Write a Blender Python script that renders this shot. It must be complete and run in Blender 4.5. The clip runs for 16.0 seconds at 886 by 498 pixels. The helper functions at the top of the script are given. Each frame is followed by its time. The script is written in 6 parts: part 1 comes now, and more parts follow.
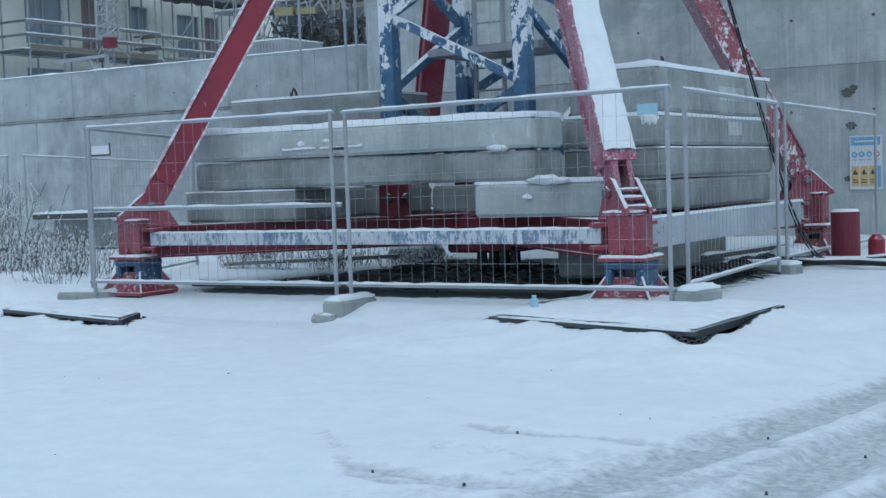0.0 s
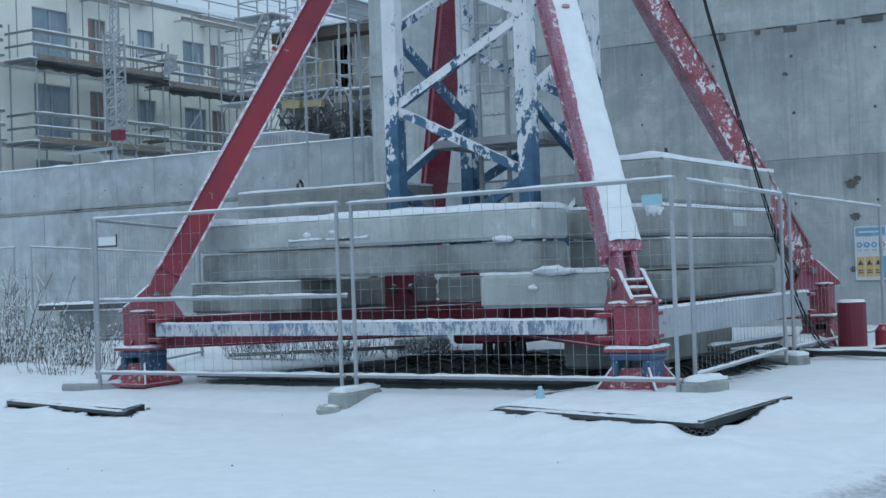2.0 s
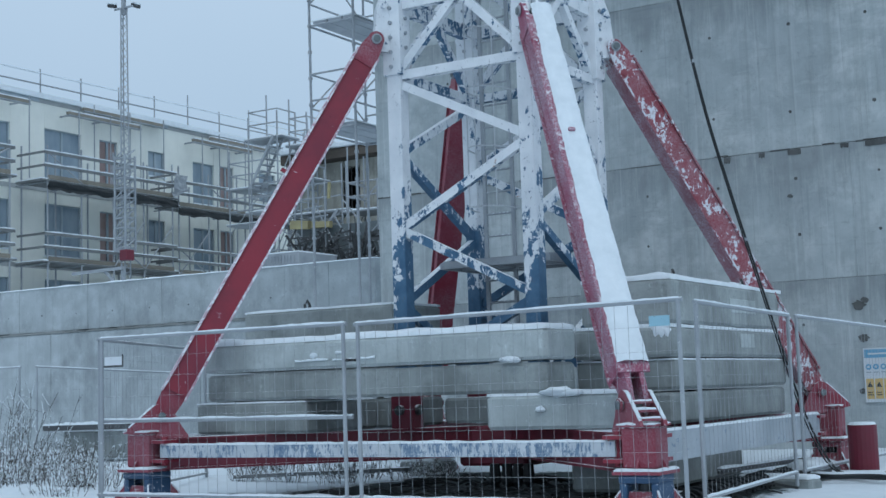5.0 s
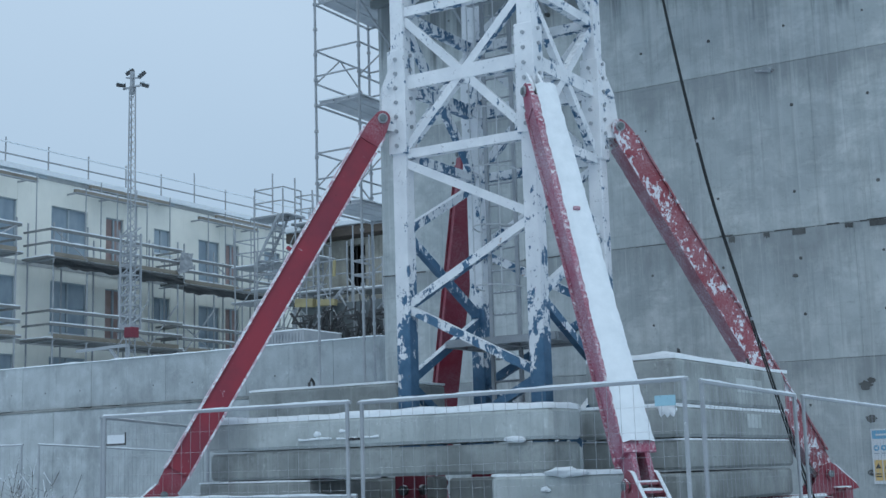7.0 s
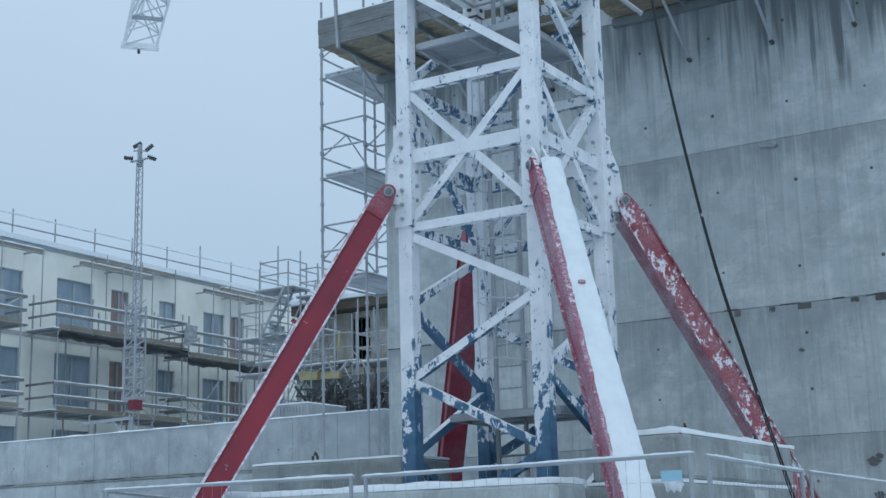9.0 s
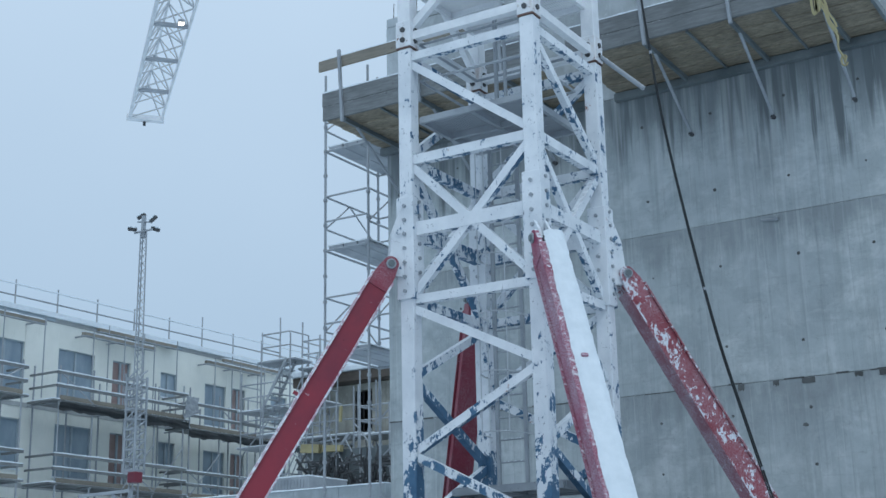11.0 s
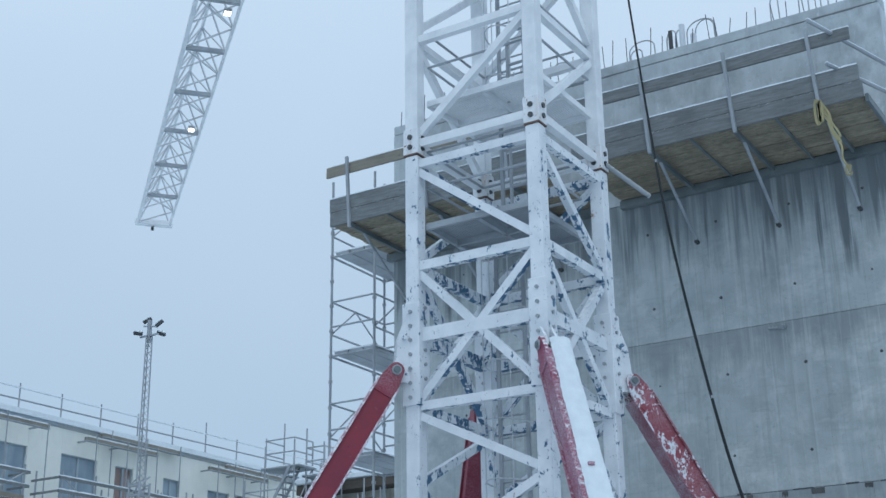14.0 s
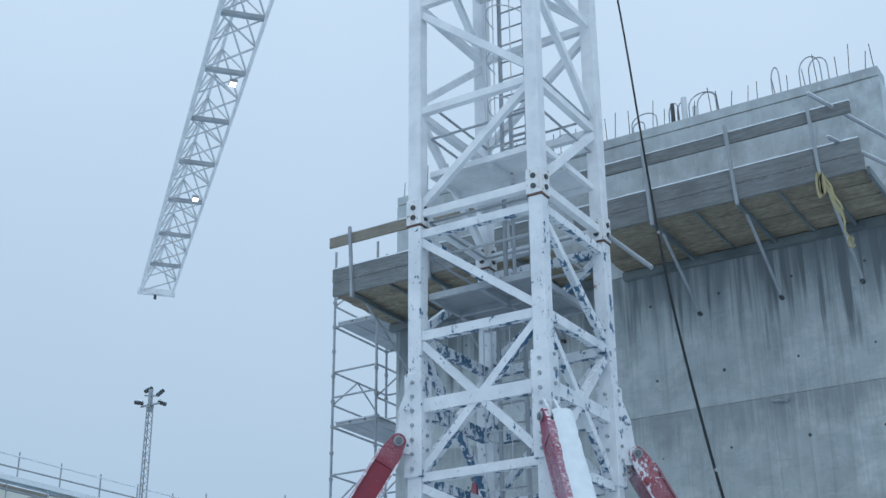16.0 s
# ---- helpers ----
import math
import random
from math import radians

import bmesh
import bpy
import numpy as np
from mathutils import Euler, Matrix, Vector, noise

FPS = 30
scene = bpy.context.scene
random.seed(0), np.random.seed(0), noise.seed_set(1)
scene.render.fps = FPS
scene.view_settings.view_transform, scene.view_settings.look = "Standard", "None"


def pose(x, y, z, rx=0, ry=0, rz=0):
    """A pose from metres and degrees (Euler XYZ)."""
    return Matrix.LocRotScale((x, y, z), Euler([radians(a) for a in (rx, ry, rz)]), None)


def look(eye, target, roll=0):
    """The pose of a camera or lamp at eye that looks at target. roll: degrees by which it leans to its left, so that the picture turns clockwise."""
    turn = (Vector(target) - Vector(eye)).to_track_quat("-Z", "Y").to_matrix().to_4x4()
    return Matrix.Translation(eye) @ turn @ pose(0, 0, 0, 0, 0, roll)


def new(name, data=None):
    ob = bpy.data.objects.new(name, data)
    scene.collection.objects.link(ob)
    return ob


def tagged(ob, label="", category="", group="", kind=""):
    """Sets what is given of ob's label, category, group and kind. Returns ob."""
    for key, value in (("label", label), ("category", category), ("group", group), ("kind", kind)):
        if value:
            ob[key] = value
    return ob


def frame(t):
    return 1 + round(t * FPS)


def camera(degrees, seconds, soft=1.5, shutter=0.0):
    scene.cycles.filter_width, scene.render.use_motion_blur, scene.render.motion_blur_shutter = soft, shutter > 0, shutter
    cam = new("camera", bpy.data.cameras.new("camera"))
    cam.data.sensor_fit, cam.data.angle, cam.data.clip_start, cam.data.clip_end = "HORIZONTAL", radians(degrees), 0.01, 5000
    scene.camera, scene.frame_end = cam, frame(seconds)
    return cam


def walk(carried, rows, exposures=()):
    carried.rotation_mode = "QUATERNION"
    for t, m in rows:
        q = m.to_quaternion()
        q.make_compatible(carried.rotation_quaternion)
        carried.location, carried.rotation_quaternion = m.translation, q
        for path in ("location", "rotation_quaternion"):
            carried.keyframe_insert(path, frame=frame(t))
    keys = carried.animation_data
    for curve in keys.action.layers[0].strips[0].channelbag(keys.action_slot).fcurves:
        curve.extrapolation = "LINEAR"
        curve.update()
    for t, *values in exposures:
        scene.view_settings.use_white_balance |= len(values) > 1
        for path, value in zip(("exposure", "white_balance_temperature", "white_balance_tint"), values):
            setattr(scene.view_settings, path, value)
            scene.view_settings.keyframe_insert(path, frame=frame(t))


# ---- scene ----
cam = camera(36.45, 16.0)
EYE_AT, TURN = (7.78, -14.29, 1.184), 30.9
ROWS = [
    (0.0, -0.105, -3.077, 1.954),
    (0.5, -0.036, -2.102, 1.994),
    (1.0, 0.031, -0.975, 2.002),
    (1.5, 0.088, -0.078, 2.044),
    (2.0, 0.130, 0.794, 2.000),
    (2.5, 0.180, 1.654, 2.013),
    (3.0, 0.233, 2.520, 1.952),
    (3.5, 0.284, 3.371, 1.928),
    (4.0, 0.335, 4.222, 1.909),
    (6.5, 0.554, 8.460, 1.708),
    (7.0, 0.608, 9.276, 1.637),
    (7.5, 0.650, 10.080, 1.577),
    (8.0, 0.709, 10.860, 1.544),
    (8.5, 0.753, 11.627, 1.491),
    (9.0, 0.793, 12.393, 1.424),
    (11.5, 0.857, 16.228, 1.076),
    (12.0, 0.874, 16.977, 0.990),
    (12.5, 0.906, 17.735, 0.944),
    (13.0, 0.940, 18.497, 0.856),
    (13.5, 0.957, 19.249, 0.781),
    (14.0, 0.993, 19.990, 0.750),
    (14.5, 0.979, 20.742, 0.641),
    (15.0, 0.982, 21.499, 0.567),
    (15.5, 0.981, 22.239, 0.498),
    (16.0, 0.990, 22.989, 0.433),
]
# the camera stands on one spot and tilts up
walk(cam, [(t, pose(*EYE_AT, 90 + pitch, roll, TURN + yaw)) for t, yaw, pitch, roll in ROWS])

# ---- light: a dull winter sky ----
world = bpy.data.worlds.new("overcast_sky")
scene.world = world
world.use_nodes = True
wn, wl = world.node_tree.nodes, world.node_tree.links
bg = wn["Background"]
sky = wn.new("ShaderNodeTexSky")
sky.sky_type, sky.sun_disc = "NISHITA", False
sky.sun_elevation, sky.sun_rotation = radians(40), radians(150)
sky.dust_density = 4.0
scaled = wn.new("ShaderNodeVectorMath")
scaled.operation = "SCALE"
scaled.inputs["Scale"].default_value = 0.07
wl.new(sky.outputs[0], scaled.inputs[0])
veil = wn.new("ShaderNodeMix")
veil.data_type = "RGBA"
veil.inputs["Factor"].default_value = 0.9
lift = wn.new("ShaderNodeTexCoord")
split = wn.new("ShaderNodeSeparateXYZ")
wl.new(lift.outputs["Generated"], split.inputs[0])
rise = wn.new("ShaderNodeMapRange")
rise.inputs["From Min"].default_value, rise.inputs["From Max"].default_value = 0.12, 0.62
wl.new(split.outputs["Z"], rise.inputs["Value"])
cloud = wn.new("ShaderNodeMix")
cloud.data_type = "RGBA"
cloud.inputs["A"].default_value, cloud.inputs["B"].default_value = (0.47, 0.65, 0.85, 1), (0.72, 0.915, 1.13, 1)
drift = wn.new("ShaderNodeTexNoise")
drift.inputs["Scale"].default_value, drift.inputs["Detail"].default_value = 2.2, 5
wl.new(lift.outputs["Generated"], drift.inputs["Vector"])
blur = wn.new("ShaderNodeMath")
blur.operation = "MULTIPLY_ADD"
blur.inputs[1].default_value, blur.inputs[2].default_value = 0.5, -0.25
wl.new(drift.outputs["Fac"], blur.inputs[0])
both = wn.new("ShaderNodeMath")
both.operation = "ADD"
wl.new(rise.outputs[0], both.inputs[0])
wl.new(blur.outputs[0], both.inputs[1])
wl.new(both.outputs[0], cloud.inputs["Factor"])
wl.new(cloud.outputs["Result"], veil.inputs["B"])
wl.new(scaled.outputs[0], veil.inputs["A"])
wl.new(veil.outputs["Result"], bg.inputs["Color"])
bg.inputs["Strength"].default_value = 1.0
sun_data = bpy.data.lights.new("sun", "SUN")
sun_data.energy, sun_data.angle, sun_data.color = 0.5, radians(30), (0.84, 0.95, 1.0)
sun = new("sun", sun_data)
sun.matrix_world = look((20, -25, 45), (0, 0, 0))
scene.view_settings.exposure = -0.14


# ---- materials ----
class Nodes:
    """A node material with short ways to wire it."""

    def __init__(self, name, rough=0.8, metal=0.0):
        self.mat = bpy.data.materials.new(name)
        self.mat.use_nodes = True
        self.n, self.l = self.mat.node_tree.nodes, self.mat.node_tree.links
        self.bsdf = self.n["Principled BSDF"]
        self.bsdf.inputs["Roughness"].default_value = rough
        self.bsdf.inputs["Metallic"].default_value = metal
        self.geo = self.n.new("ShaderNodeNewGeometry")
        self.pos = self.geo.outputs["Position"]

    def put(self, value, socket):
        if isinstance(value, (int, float)):
            socket.default_value = value
        elif isinstance(value, tuple):
            socket.default_value = (*value, 1) if len(value) == 3 and socket.type == "RGBA" else value
        else:
            self.l.new(value, socket)

    def noise(self, scale, detail=4, rough=0.6, stretch=None, warp=0.0):
        t = self.n.new("ShaderNodeTexNoise")
        t.inputs["Scale"].default_value, t.inputs["Detail"].default_value = scale, detail
        t.inputs["Roughness"].default_value, t.inputs["Distortion"].default_value = rough, warp
        src = self.pos
        if stretch:
            m = self.n.new("ShaderNodeMapping")
            m.inputs["Scale"].default_value = stretch
            self.l.new(src, m.inputs["Vector"])
            src = m.outputs[0]
        self.l.new(src, t.inputs["Vector"])
        return t.outputs["Fac"]

    def ramp(self, value, lo, hi, a=0.0, b=1.0):
        m = self.n.new("ShaderNodeMapRange")
        self.put(value, m.inputs["Value"])
        for key, x in (("From Min", lo), ("From Max", hi), ("To Min", a), ("To Max", b)):
            m.inputs[key].default_value = x
        return m.outputs[0]

    def math(self, op, a, b=0.0):
        m = self.n.new("ShaderNodeMath")
        m.operation = op
        self.put(a, m.inputs[0]), self.put(b, m.inputs[1])
        return m.outputs[0]

    def mix(self, fac, a, b):
        m = self.n.new("ShaderNodeMix")
        m.data_type = "RGBA"
        self.put(fac, m.inputs["Factor"]), self.put(a, m.inputs["A"]), self.put(b, m.inputs["B"])
        return m.outputs["Result"]

    def axis(self, which, normal=False):
        s = self.n.new("ShaderNodeSeparateXYZ")
        self.l.new(self.geo.outputs["Normal"] if normal else self.pos, s.inputs[0])
        return s.outputs[which]

    def chance(self):
        return self.n.new("ShaderNodeObjectInfo").outputs["Random"]

    def done(self, colour, bump=None, strength=0.3, distance=0.01, rough=None):
        self.put(colour, self.bsdf.inputs["Base Color"])
        if rough is not None:
            self.put(rough, self.bsdf.inputs["Roughness"])
        if bump is not None:
            b = self.n.new("ShaderNodeBump")
            b.inputs["Strength"].default_value, b.inputs["Distance"].default_value = strength, distance
            self.l.new(bump, b.inputs["Height"])
            self.l.new(b.outputs[0], self.bsdf.inputs["Normal"])
        return self.mat


def snow_dust(m, colour, lo=0.55, hi=0.8):
    """Snow that lies on what faces up, ragged at its rim."""
    up = m.math("ADD", m.axis("Z", True), m.ramp(m.noise(18, 4), 0.3, 0.7, -0.25, 0.25))
    return m.mix(m.ramp(up, lo, hi), colour, (0.82, 0.86, 0.9))


def make_concrete(name, base, dark, streak=0.0, snow=True, pores=True):
    m = Nodes(name, 0.9)
    big, mid, fine = m.noise(0.5, 4), m.noise(3.5, 6, 0.65), m.noise(60, 3)
    c = m.mix(m.ramp(big, 0.35, 0.65), base, dark)
    c = m.mix(m.ramp(mid, 0.42, 0.64, 0, 0.55), c, tuple(min(1, x * 1.35) for x in base))
    c = m.mix(m.ramp(m.noise(7, 7, 0.78), 0.52, 0.66, 0, 0.5), c, tuple(x * 0.62 for x in dark))
    c = m.mix(m.ramp(m.noise(11, 6, 0.75, (1, 1, 0.5)), 0.6, 0.68, 0, 0.5), c, tuple(min(1, x * 1.6) for x in base))
    c = m.mix(m.ramp(m.chance(), 0, 1, 0, 0.3), c, tuple(x * 0.8 for x in dark))
    # Random damp blotches.
    dulled = m.noise(1.3, 5, 0.65, (1, 1, 0.6))
    c = m.mix(m.ramp(dulled, 0.5, 0.66, 0, 0.55), c, tuple(x * 0.6 for x in dark))
    if pores:
        c = m.mix(m.ramp(fine, 0.63, 0.72, 0, 0.5), c, tuple(x * 0.5 for x in dark))
    if streak:
        s = m.noise(3.2, 5, 0.7, (1, 1, 0.05))
        c = m.mix(m.ramp(s, 0.52, 0.72, 0, streak), c, tuple(x * 0.45 for x in dark))
        s2 = m.noise(9, 4, 0.7, (1, 1, 0.03))
        c = m.mix(m.ramp(s2, 0.55, 0.75, 0, streak * 0.6), c, tuple(min(1, x * 1.5) for x in base))
    if snow:
        c = snow_dust(m, c, 0.84, 1.0)
    return m.done(c, m.math("ADD", m.math("MULTIPLY", fine, 0.4), mid), 0.35, 0.012)


CONCRETE = make_concrete("ballast_concrete", (0.34, 0.375, 0.375), (0.21, 0.235, 0.235), 0.4)
CONCRETE_PALE = make_concrete("pale_ballast_concrete", (0.48, 0.53, 0.535), (0.36, 0.405, 0.41), 0.3)


def make_wall():
    """Cast wall: mottled panels, tie holes and water marks that run down from the platform."""
    m = Nodes("cast_wall_concrete", 0.88)
    big, mid, fine = m.noise(0.42, 5, 0.6), m.noise(2.6, 6, 0.68), m.noise(45, 3)
    c = m.mix(m.ramp(big, 0.35, 0.62), (0.51, 0.56, 0.57), (0.385, 0.43, 0.445))
    c = m.mix(m.ramp(m.chance(), 0, 1, 0, 0.35), c, (0.34, 0.385, 0.4))
    c = m.mix(m.ramp(mid, 0.48, 0.68, 0, 0.6), c, (0.58, 0.62, 0.62))
    c = m.mix(m.ramp(m.noise(1.1, 7, 0.72, None, 0.4), 0.47, 0.6, 0, 0.5), c, (0.3, 0.34, 0.355))
    c = m.mix(m.ramp(m.noise(0.8, 6, 0.7, (1, 1, 1.6), 0.3), 0.55, 0.68, 0, 0.55), c, (0.62, 0.66, 0.66))
    c = m.mix(m.ramp(m.noise(6, 5, 0.7, (0.15, 0.15, 2.2)), 0.56, 0.68, 0, 0.3), c, (0.26, 0.295, 0.31))
    c = m.mix(m.ramp(m.noise(1.6, 6, 0.7, (1, 1, 0.4)), 0.55, 0.7, 0, 0.5), c, (0.24, 0.265, 0.27))
    c = m.mix(m.ramp(m.noise(3.0, 4, 0.6, (1.6, 1.6, 0.05)), 0.53, 0.7, 0, 0.4), c, (0.25, 0.28, 0.29))
    # Darker ragged band below each joint; at 9.72 it paints the platform's shade.
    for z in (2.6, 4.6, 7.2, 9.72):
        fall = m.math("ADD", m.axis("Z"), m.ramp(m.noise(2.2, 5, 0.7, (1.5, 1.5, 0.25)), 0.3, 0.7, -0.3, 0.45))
        dark_band = m.math("MULTIPLY", m.ramp(fall, z - 0.55, z - 0.05), m.ramp(m.axis("Z"), z + 0.04, z))
        c = m.mix(m.math("MULTIPLY", dark_band, 0.55), c, (0.2, 0.225, 0.235))
    # lime runs, thin rain lines and scuffs
    c = m.mix(m.ramp(m.noise(7, 5, 0.7, (1.4, 1.4, 0.035)), 0.55, 0.68, 0, 0.35), c, (0.6, 0.64, 0.65))
    c = m.mix(m.ramp(m.noise(16, 4, 0.7, (1.4, 1.4, 0.03)), 0.56, 0.66, 0, 0.28), c, (0.22, 0.25, 0.26))
    c = m.mix(m.ramp(m.noise(9, 7, 0.78), 0.58, 0.7, 0, 0.5), c, (0.22, 0.25, 0.26))
    run = m.noise(4.2, 4, 0.6, (1.5, 1.5, 0.045), 0.25)
    high = m.ramp(m.axis("Z"), 7.6, 9.6, 0.0, 1.0)
    low = m.noise(3.1, 3, 0.5, (1.5, 1.5, 0.02))
    wet = m.math("MULTIPLY", m.math("MULTIPLY", m.ramp(run, 0.47, 0.545), m.ramp(m.axis("Z"), 9.76, 9.72)), m.ramp(m.math("ADD", high, m.ramp(low, 0.3, 0.7, -0.6, 0.3)), 0.25, 0.55))
    c = m.mix(m.math("MULTIPLY", wet, 0.85), c, (0.1, 0.118, 0.128))
    # Shade under the platform put into the colour as a ragged darker zone.
    dulled = m.math("MULTIPLY", m.ramp(m.math("ADD", m.axis("Z"), m.ramp(m.noise(2.5, 5, 0.65, (1.5, 1.5, 0.1)), 0.3, 0.7, -0.7, 0.7)), 8.3, 9.5), m.ramp(m.axis("Z"), 9.76, 9.72))
    c = m.mix(m.math("MULTIPLY", dulled, 0.8), c, (0.19, 0.22, 0.235))
    pale = m.noise(5.5, 3, 0.6, (1.3, 1.3, 0.03))
    c = m.mix(m.math("MULTIPLY", m.ramp(pale, 0.52, 0.68, 0, 0.4), m.math("MULTIPLY", m.ramp(m.axis("Z"), 6.0, 8.5), m.ramp(m.axis("Z"), 9.76, 9.7))), c, (0.52, 0.55, 0.55))
    c = m.mix(m.ramp(fine, 0.66, 0.74, 0, 0.45), c, (0.14, 0.14, 0.14))
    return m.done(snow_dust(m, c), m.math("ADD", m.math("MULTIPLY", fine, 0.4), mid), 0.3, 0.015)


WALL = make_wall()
WALL_PALE = make_concrete("retaining_wall_concrete", (0.42, 0.465, 0.485), (0.33, 0.37, 0.39), 0.25)
WALL_TOP = make_concrete("fresh_top_lift_concrete", (0.5, 0.55, 0.575), (0.4, 0.445, 0.47), 0.25)
JOINT = make_concrete("joint_mortar", (0.24, 0.26, 0.26), (0.16, 0.175, 0.175), 0.3, False)
HOLE = make_concrete("damp_patch_concrete", (0.13, 0.135, 0.135), (0.07, 0.075, 0.075), 0, False)


def make_snow(name="snow"):
    m = Nodes(name, 0.7)
    fine, mid = m.noise(90, 3), m.noise(6, 5)
    c = m.mix(m.ramp(mid, 0.35, 0.7), (0.78, 0.84, 0.885), (0.69, 0.755, 0.8))
    m.bsdf.inputs["Specular IOR Level"].default_value = 0.2
    return m.done(c, m.math("ADD", m.math("MULTIPLY", fine, 0.7), mid), 0.4, 0.02)


SNOW = make_snow()


def make_ground():
    """Snow over grit: bare and wet where the ballast shelters it, thinned where wheels passed (the colour layer "worn")."""
    m = Nodes("snowy_ground", 0.75)
    m.bsdf.inputs["Specular IOR Level"].default_value = 0.25
    fine, mid, big = m.noise(70, 3), m.noise(5, 5), m.noise(0.8, 4)
    snow = m.mix(m.ramp(mid, 0.3, 0.72), (0.76, 0.82, 0.865), (0.68, 0.75, 0.8))
    snow = m.mix(m.ramp(big, 0.45, 0.7, 0, 0.35), snow, (0.7, 0.74, 0.78))
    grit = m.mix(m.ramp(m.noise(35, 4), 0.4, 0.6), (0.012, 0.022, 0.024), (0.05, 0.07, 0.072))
    slush = m.mix(m.ramp(m.noise(22, 4), 0.35, 0.7), (0.36, 0.4, 0.43), (0.6, 0.65, 0.7))
    layer = m.n.new("ShaderNodeVertexColor")
    layer.layer_name = "worn"
    parts = m.n.new("ShaderNodeSeparateColor")
    m.l.new(layer.outputs[0], parts.inputs[0])
    rag = m.ramp(m.noise(9, 5, 0.7), 0.3, 0.7, -0.3, 0.3)
    c = m.mix(m.ramp(m.math("ADD", parts.outputs[0], rag), 0.25, 0.9), snow, slush)
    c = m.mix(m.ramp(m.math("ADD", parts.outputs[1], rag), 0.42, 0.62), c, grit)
    return m.done(c, m.math("ADD", m.math("MULTIPLY", fine, 0.35), mid), 0.4, 0.025)


GROUND = make_ground()


def make_mast_paint(name, z_lo=1.75, z_hi=3.9, bias=0.0):
    """White coat that flakes off blue paint, more so towards the foot."""
    m = Nodes(name, 0.6)
    flake = m.math("ADD", m.math("MULTIPLY", m.noise(4.5, 6, 0.72, (1.3, 1.3, 0.7)), 0.75), m.math("MULTIPLY", m.noise(14, 4, 0.7), 0.25))
    limit = m.ramp(m.axis("Z"), z_lo, z_hi, 0.62 + bias, 0.398 + bias)
    limit = m.math("ADD", limit, m.ramp(m.axis("Z", True), -0.15, -0.6, 0.0, 0.075))
    limit = m.math("ADD", limit, m.ramp(m.axis("X", True), 0.3, 0.9, 0.0, 0.03))
    bare = m.ramp(m.math("SUBTRACT", limit, flake), -0.006, 0.006)
    blue = m.mix(m.ramp(m.noise(7, 4), 0.35, 0.65), (0.038, 0.11, 0.2), (0.068, 0.16, 0.265))
    white = m.mix(m.ramp(m.noise(2.5, 5), 0.35, 0.7), (0.76, 0.79, 0.82), (0.6, 0.64, 0.68))
    rust = m.mix(m.ramp(m.noise(3, 6, 0.7), 0.68, 0.73), white, (0.3, 0.13, 0.07))
    c = m.mix(bare, rust, blue)
    c = m.mix(m.ramp(m.noise(19, 6, 0.78, (1.2, 1.2, 0.6)), 0.62, 0.64, 0, 0.85), c, (0.09, 0.11, 0.15))
    c = snow_dust(m, c, 0.6, 0.85)
    return m.done(c, m.math("SUBTRACT", m.noise(12, 5), bare), 0.3, 0.006)


MAST_WHITE = make_mast_paint("flaking_white_on_blue")
MAST_BLUE = make_mast_paint("mostly_blue_flaked_paint", 1.75, 4.6, 0.045)


def make_worn_beam():
    """Chalky white over faded blue, scuffed in short upright scratches."""
    m = Nodes("scuffed_beam_paint", 0.65)
    scuff = m.math("ADD", m.math("MULTIPLY", m.noise(16, 5, 0.75, (1.6, 1.6, 0.5)), 0.6), m.math("MULTIPLY", m.noise(1.6, 3), 0.4))
    blue = m.mix(m.ramp(m.noise(30, 4), 0.35, 0.65), (0.1, 0.17, 0.27), (0.24, 0.32, 0.41))
    white = m.mix(m.ramp(m.noise(5, 5), 0.35, 0.7), (0.6, 0.64, 0.68), (0.45, 0.5, 0.55))
    return m.done(snow_dust(m, m.mix(m.ramp(scuff, 0.475, 0.5), blue, white), 0.7, 0.9), m.noise(30, 4), 0.2, 0.005)


BEAM_WORN = make_worn_beam()


def make_rusty_white():
    m = Nodes("rust_stained_white_paint", 0.6)
    c = m.mix(m.ramp(m.noise(3, 5), 0.4, 0.7), (0.76, 0.78, 0.8), (0.62, 0.65, 0.68))
    c = m.mix(m.ramp(m.noise(6, 5, 0.7, (1, 1, 0.25)), 0.5, 0.68, 0, 0.6), c, (0.5, 0.36, 0.29))
    c = m.mix(m.ramp(m.noise(14, 6, 0.75), 0.6, 0.64), c, (0.2, 0.09, 0.06))
    return m.done(snow_dust(m, c), m.noise(20), 0.25, 0.006)


RUSTY_WHITE = make_rusty_white()
WHITE_STEEL = Nodes("white_steel", 0.5)
WHITE_STEEL = WHITE_STEEL.done(snow_dust(WHITE_STEEL, WHITE_STEEL.mix(WHITE_STEEL.ramp(WHITE_STEEL.noise(3, 5), 0.4, 0.7), (0.78, 0.8, 0.82), (0.64, 0.67, 0.7))), WHITE_STEEL.noise(20), 0.15, 0.005)


def make_paint(name, colour, dark, flecks=0.62, rough=0.5, fleck=(0.75, 0.78, 0.82), up=(0.72, 0.92)):
    m = Nodes(name, rough)
    c = m.mix(m.ramp(m.noise(1.7, 5), 0.35, 0.65), colour, dark)
    c = m.mix(m.ramp(m.noise(2.4, 5, 0.7), 0.52, 0.72, 0, 0.3), c, tuple(0.6 * x + 0.015 for x in dark))
    c = m.mix(m.ramp(m.noise(11, 6, 0.75, None, 0.6), flecks, flecks + 0.02), c, fleck)
    c = m.mix(m.ramp(m.noise(30, 4), 0.68, 0.72, 0, 0.7), c, tuple(x * 0.3 for x in dark))
    c = snow_dust(m, c, *up)
    return m.done(c, m.noise(25, 4), 0.2, 0.006)


RED = make_paint("red_paint", (0.29, 0.026, 0.046), (0.2, 0.024, 0.045), 0.69)


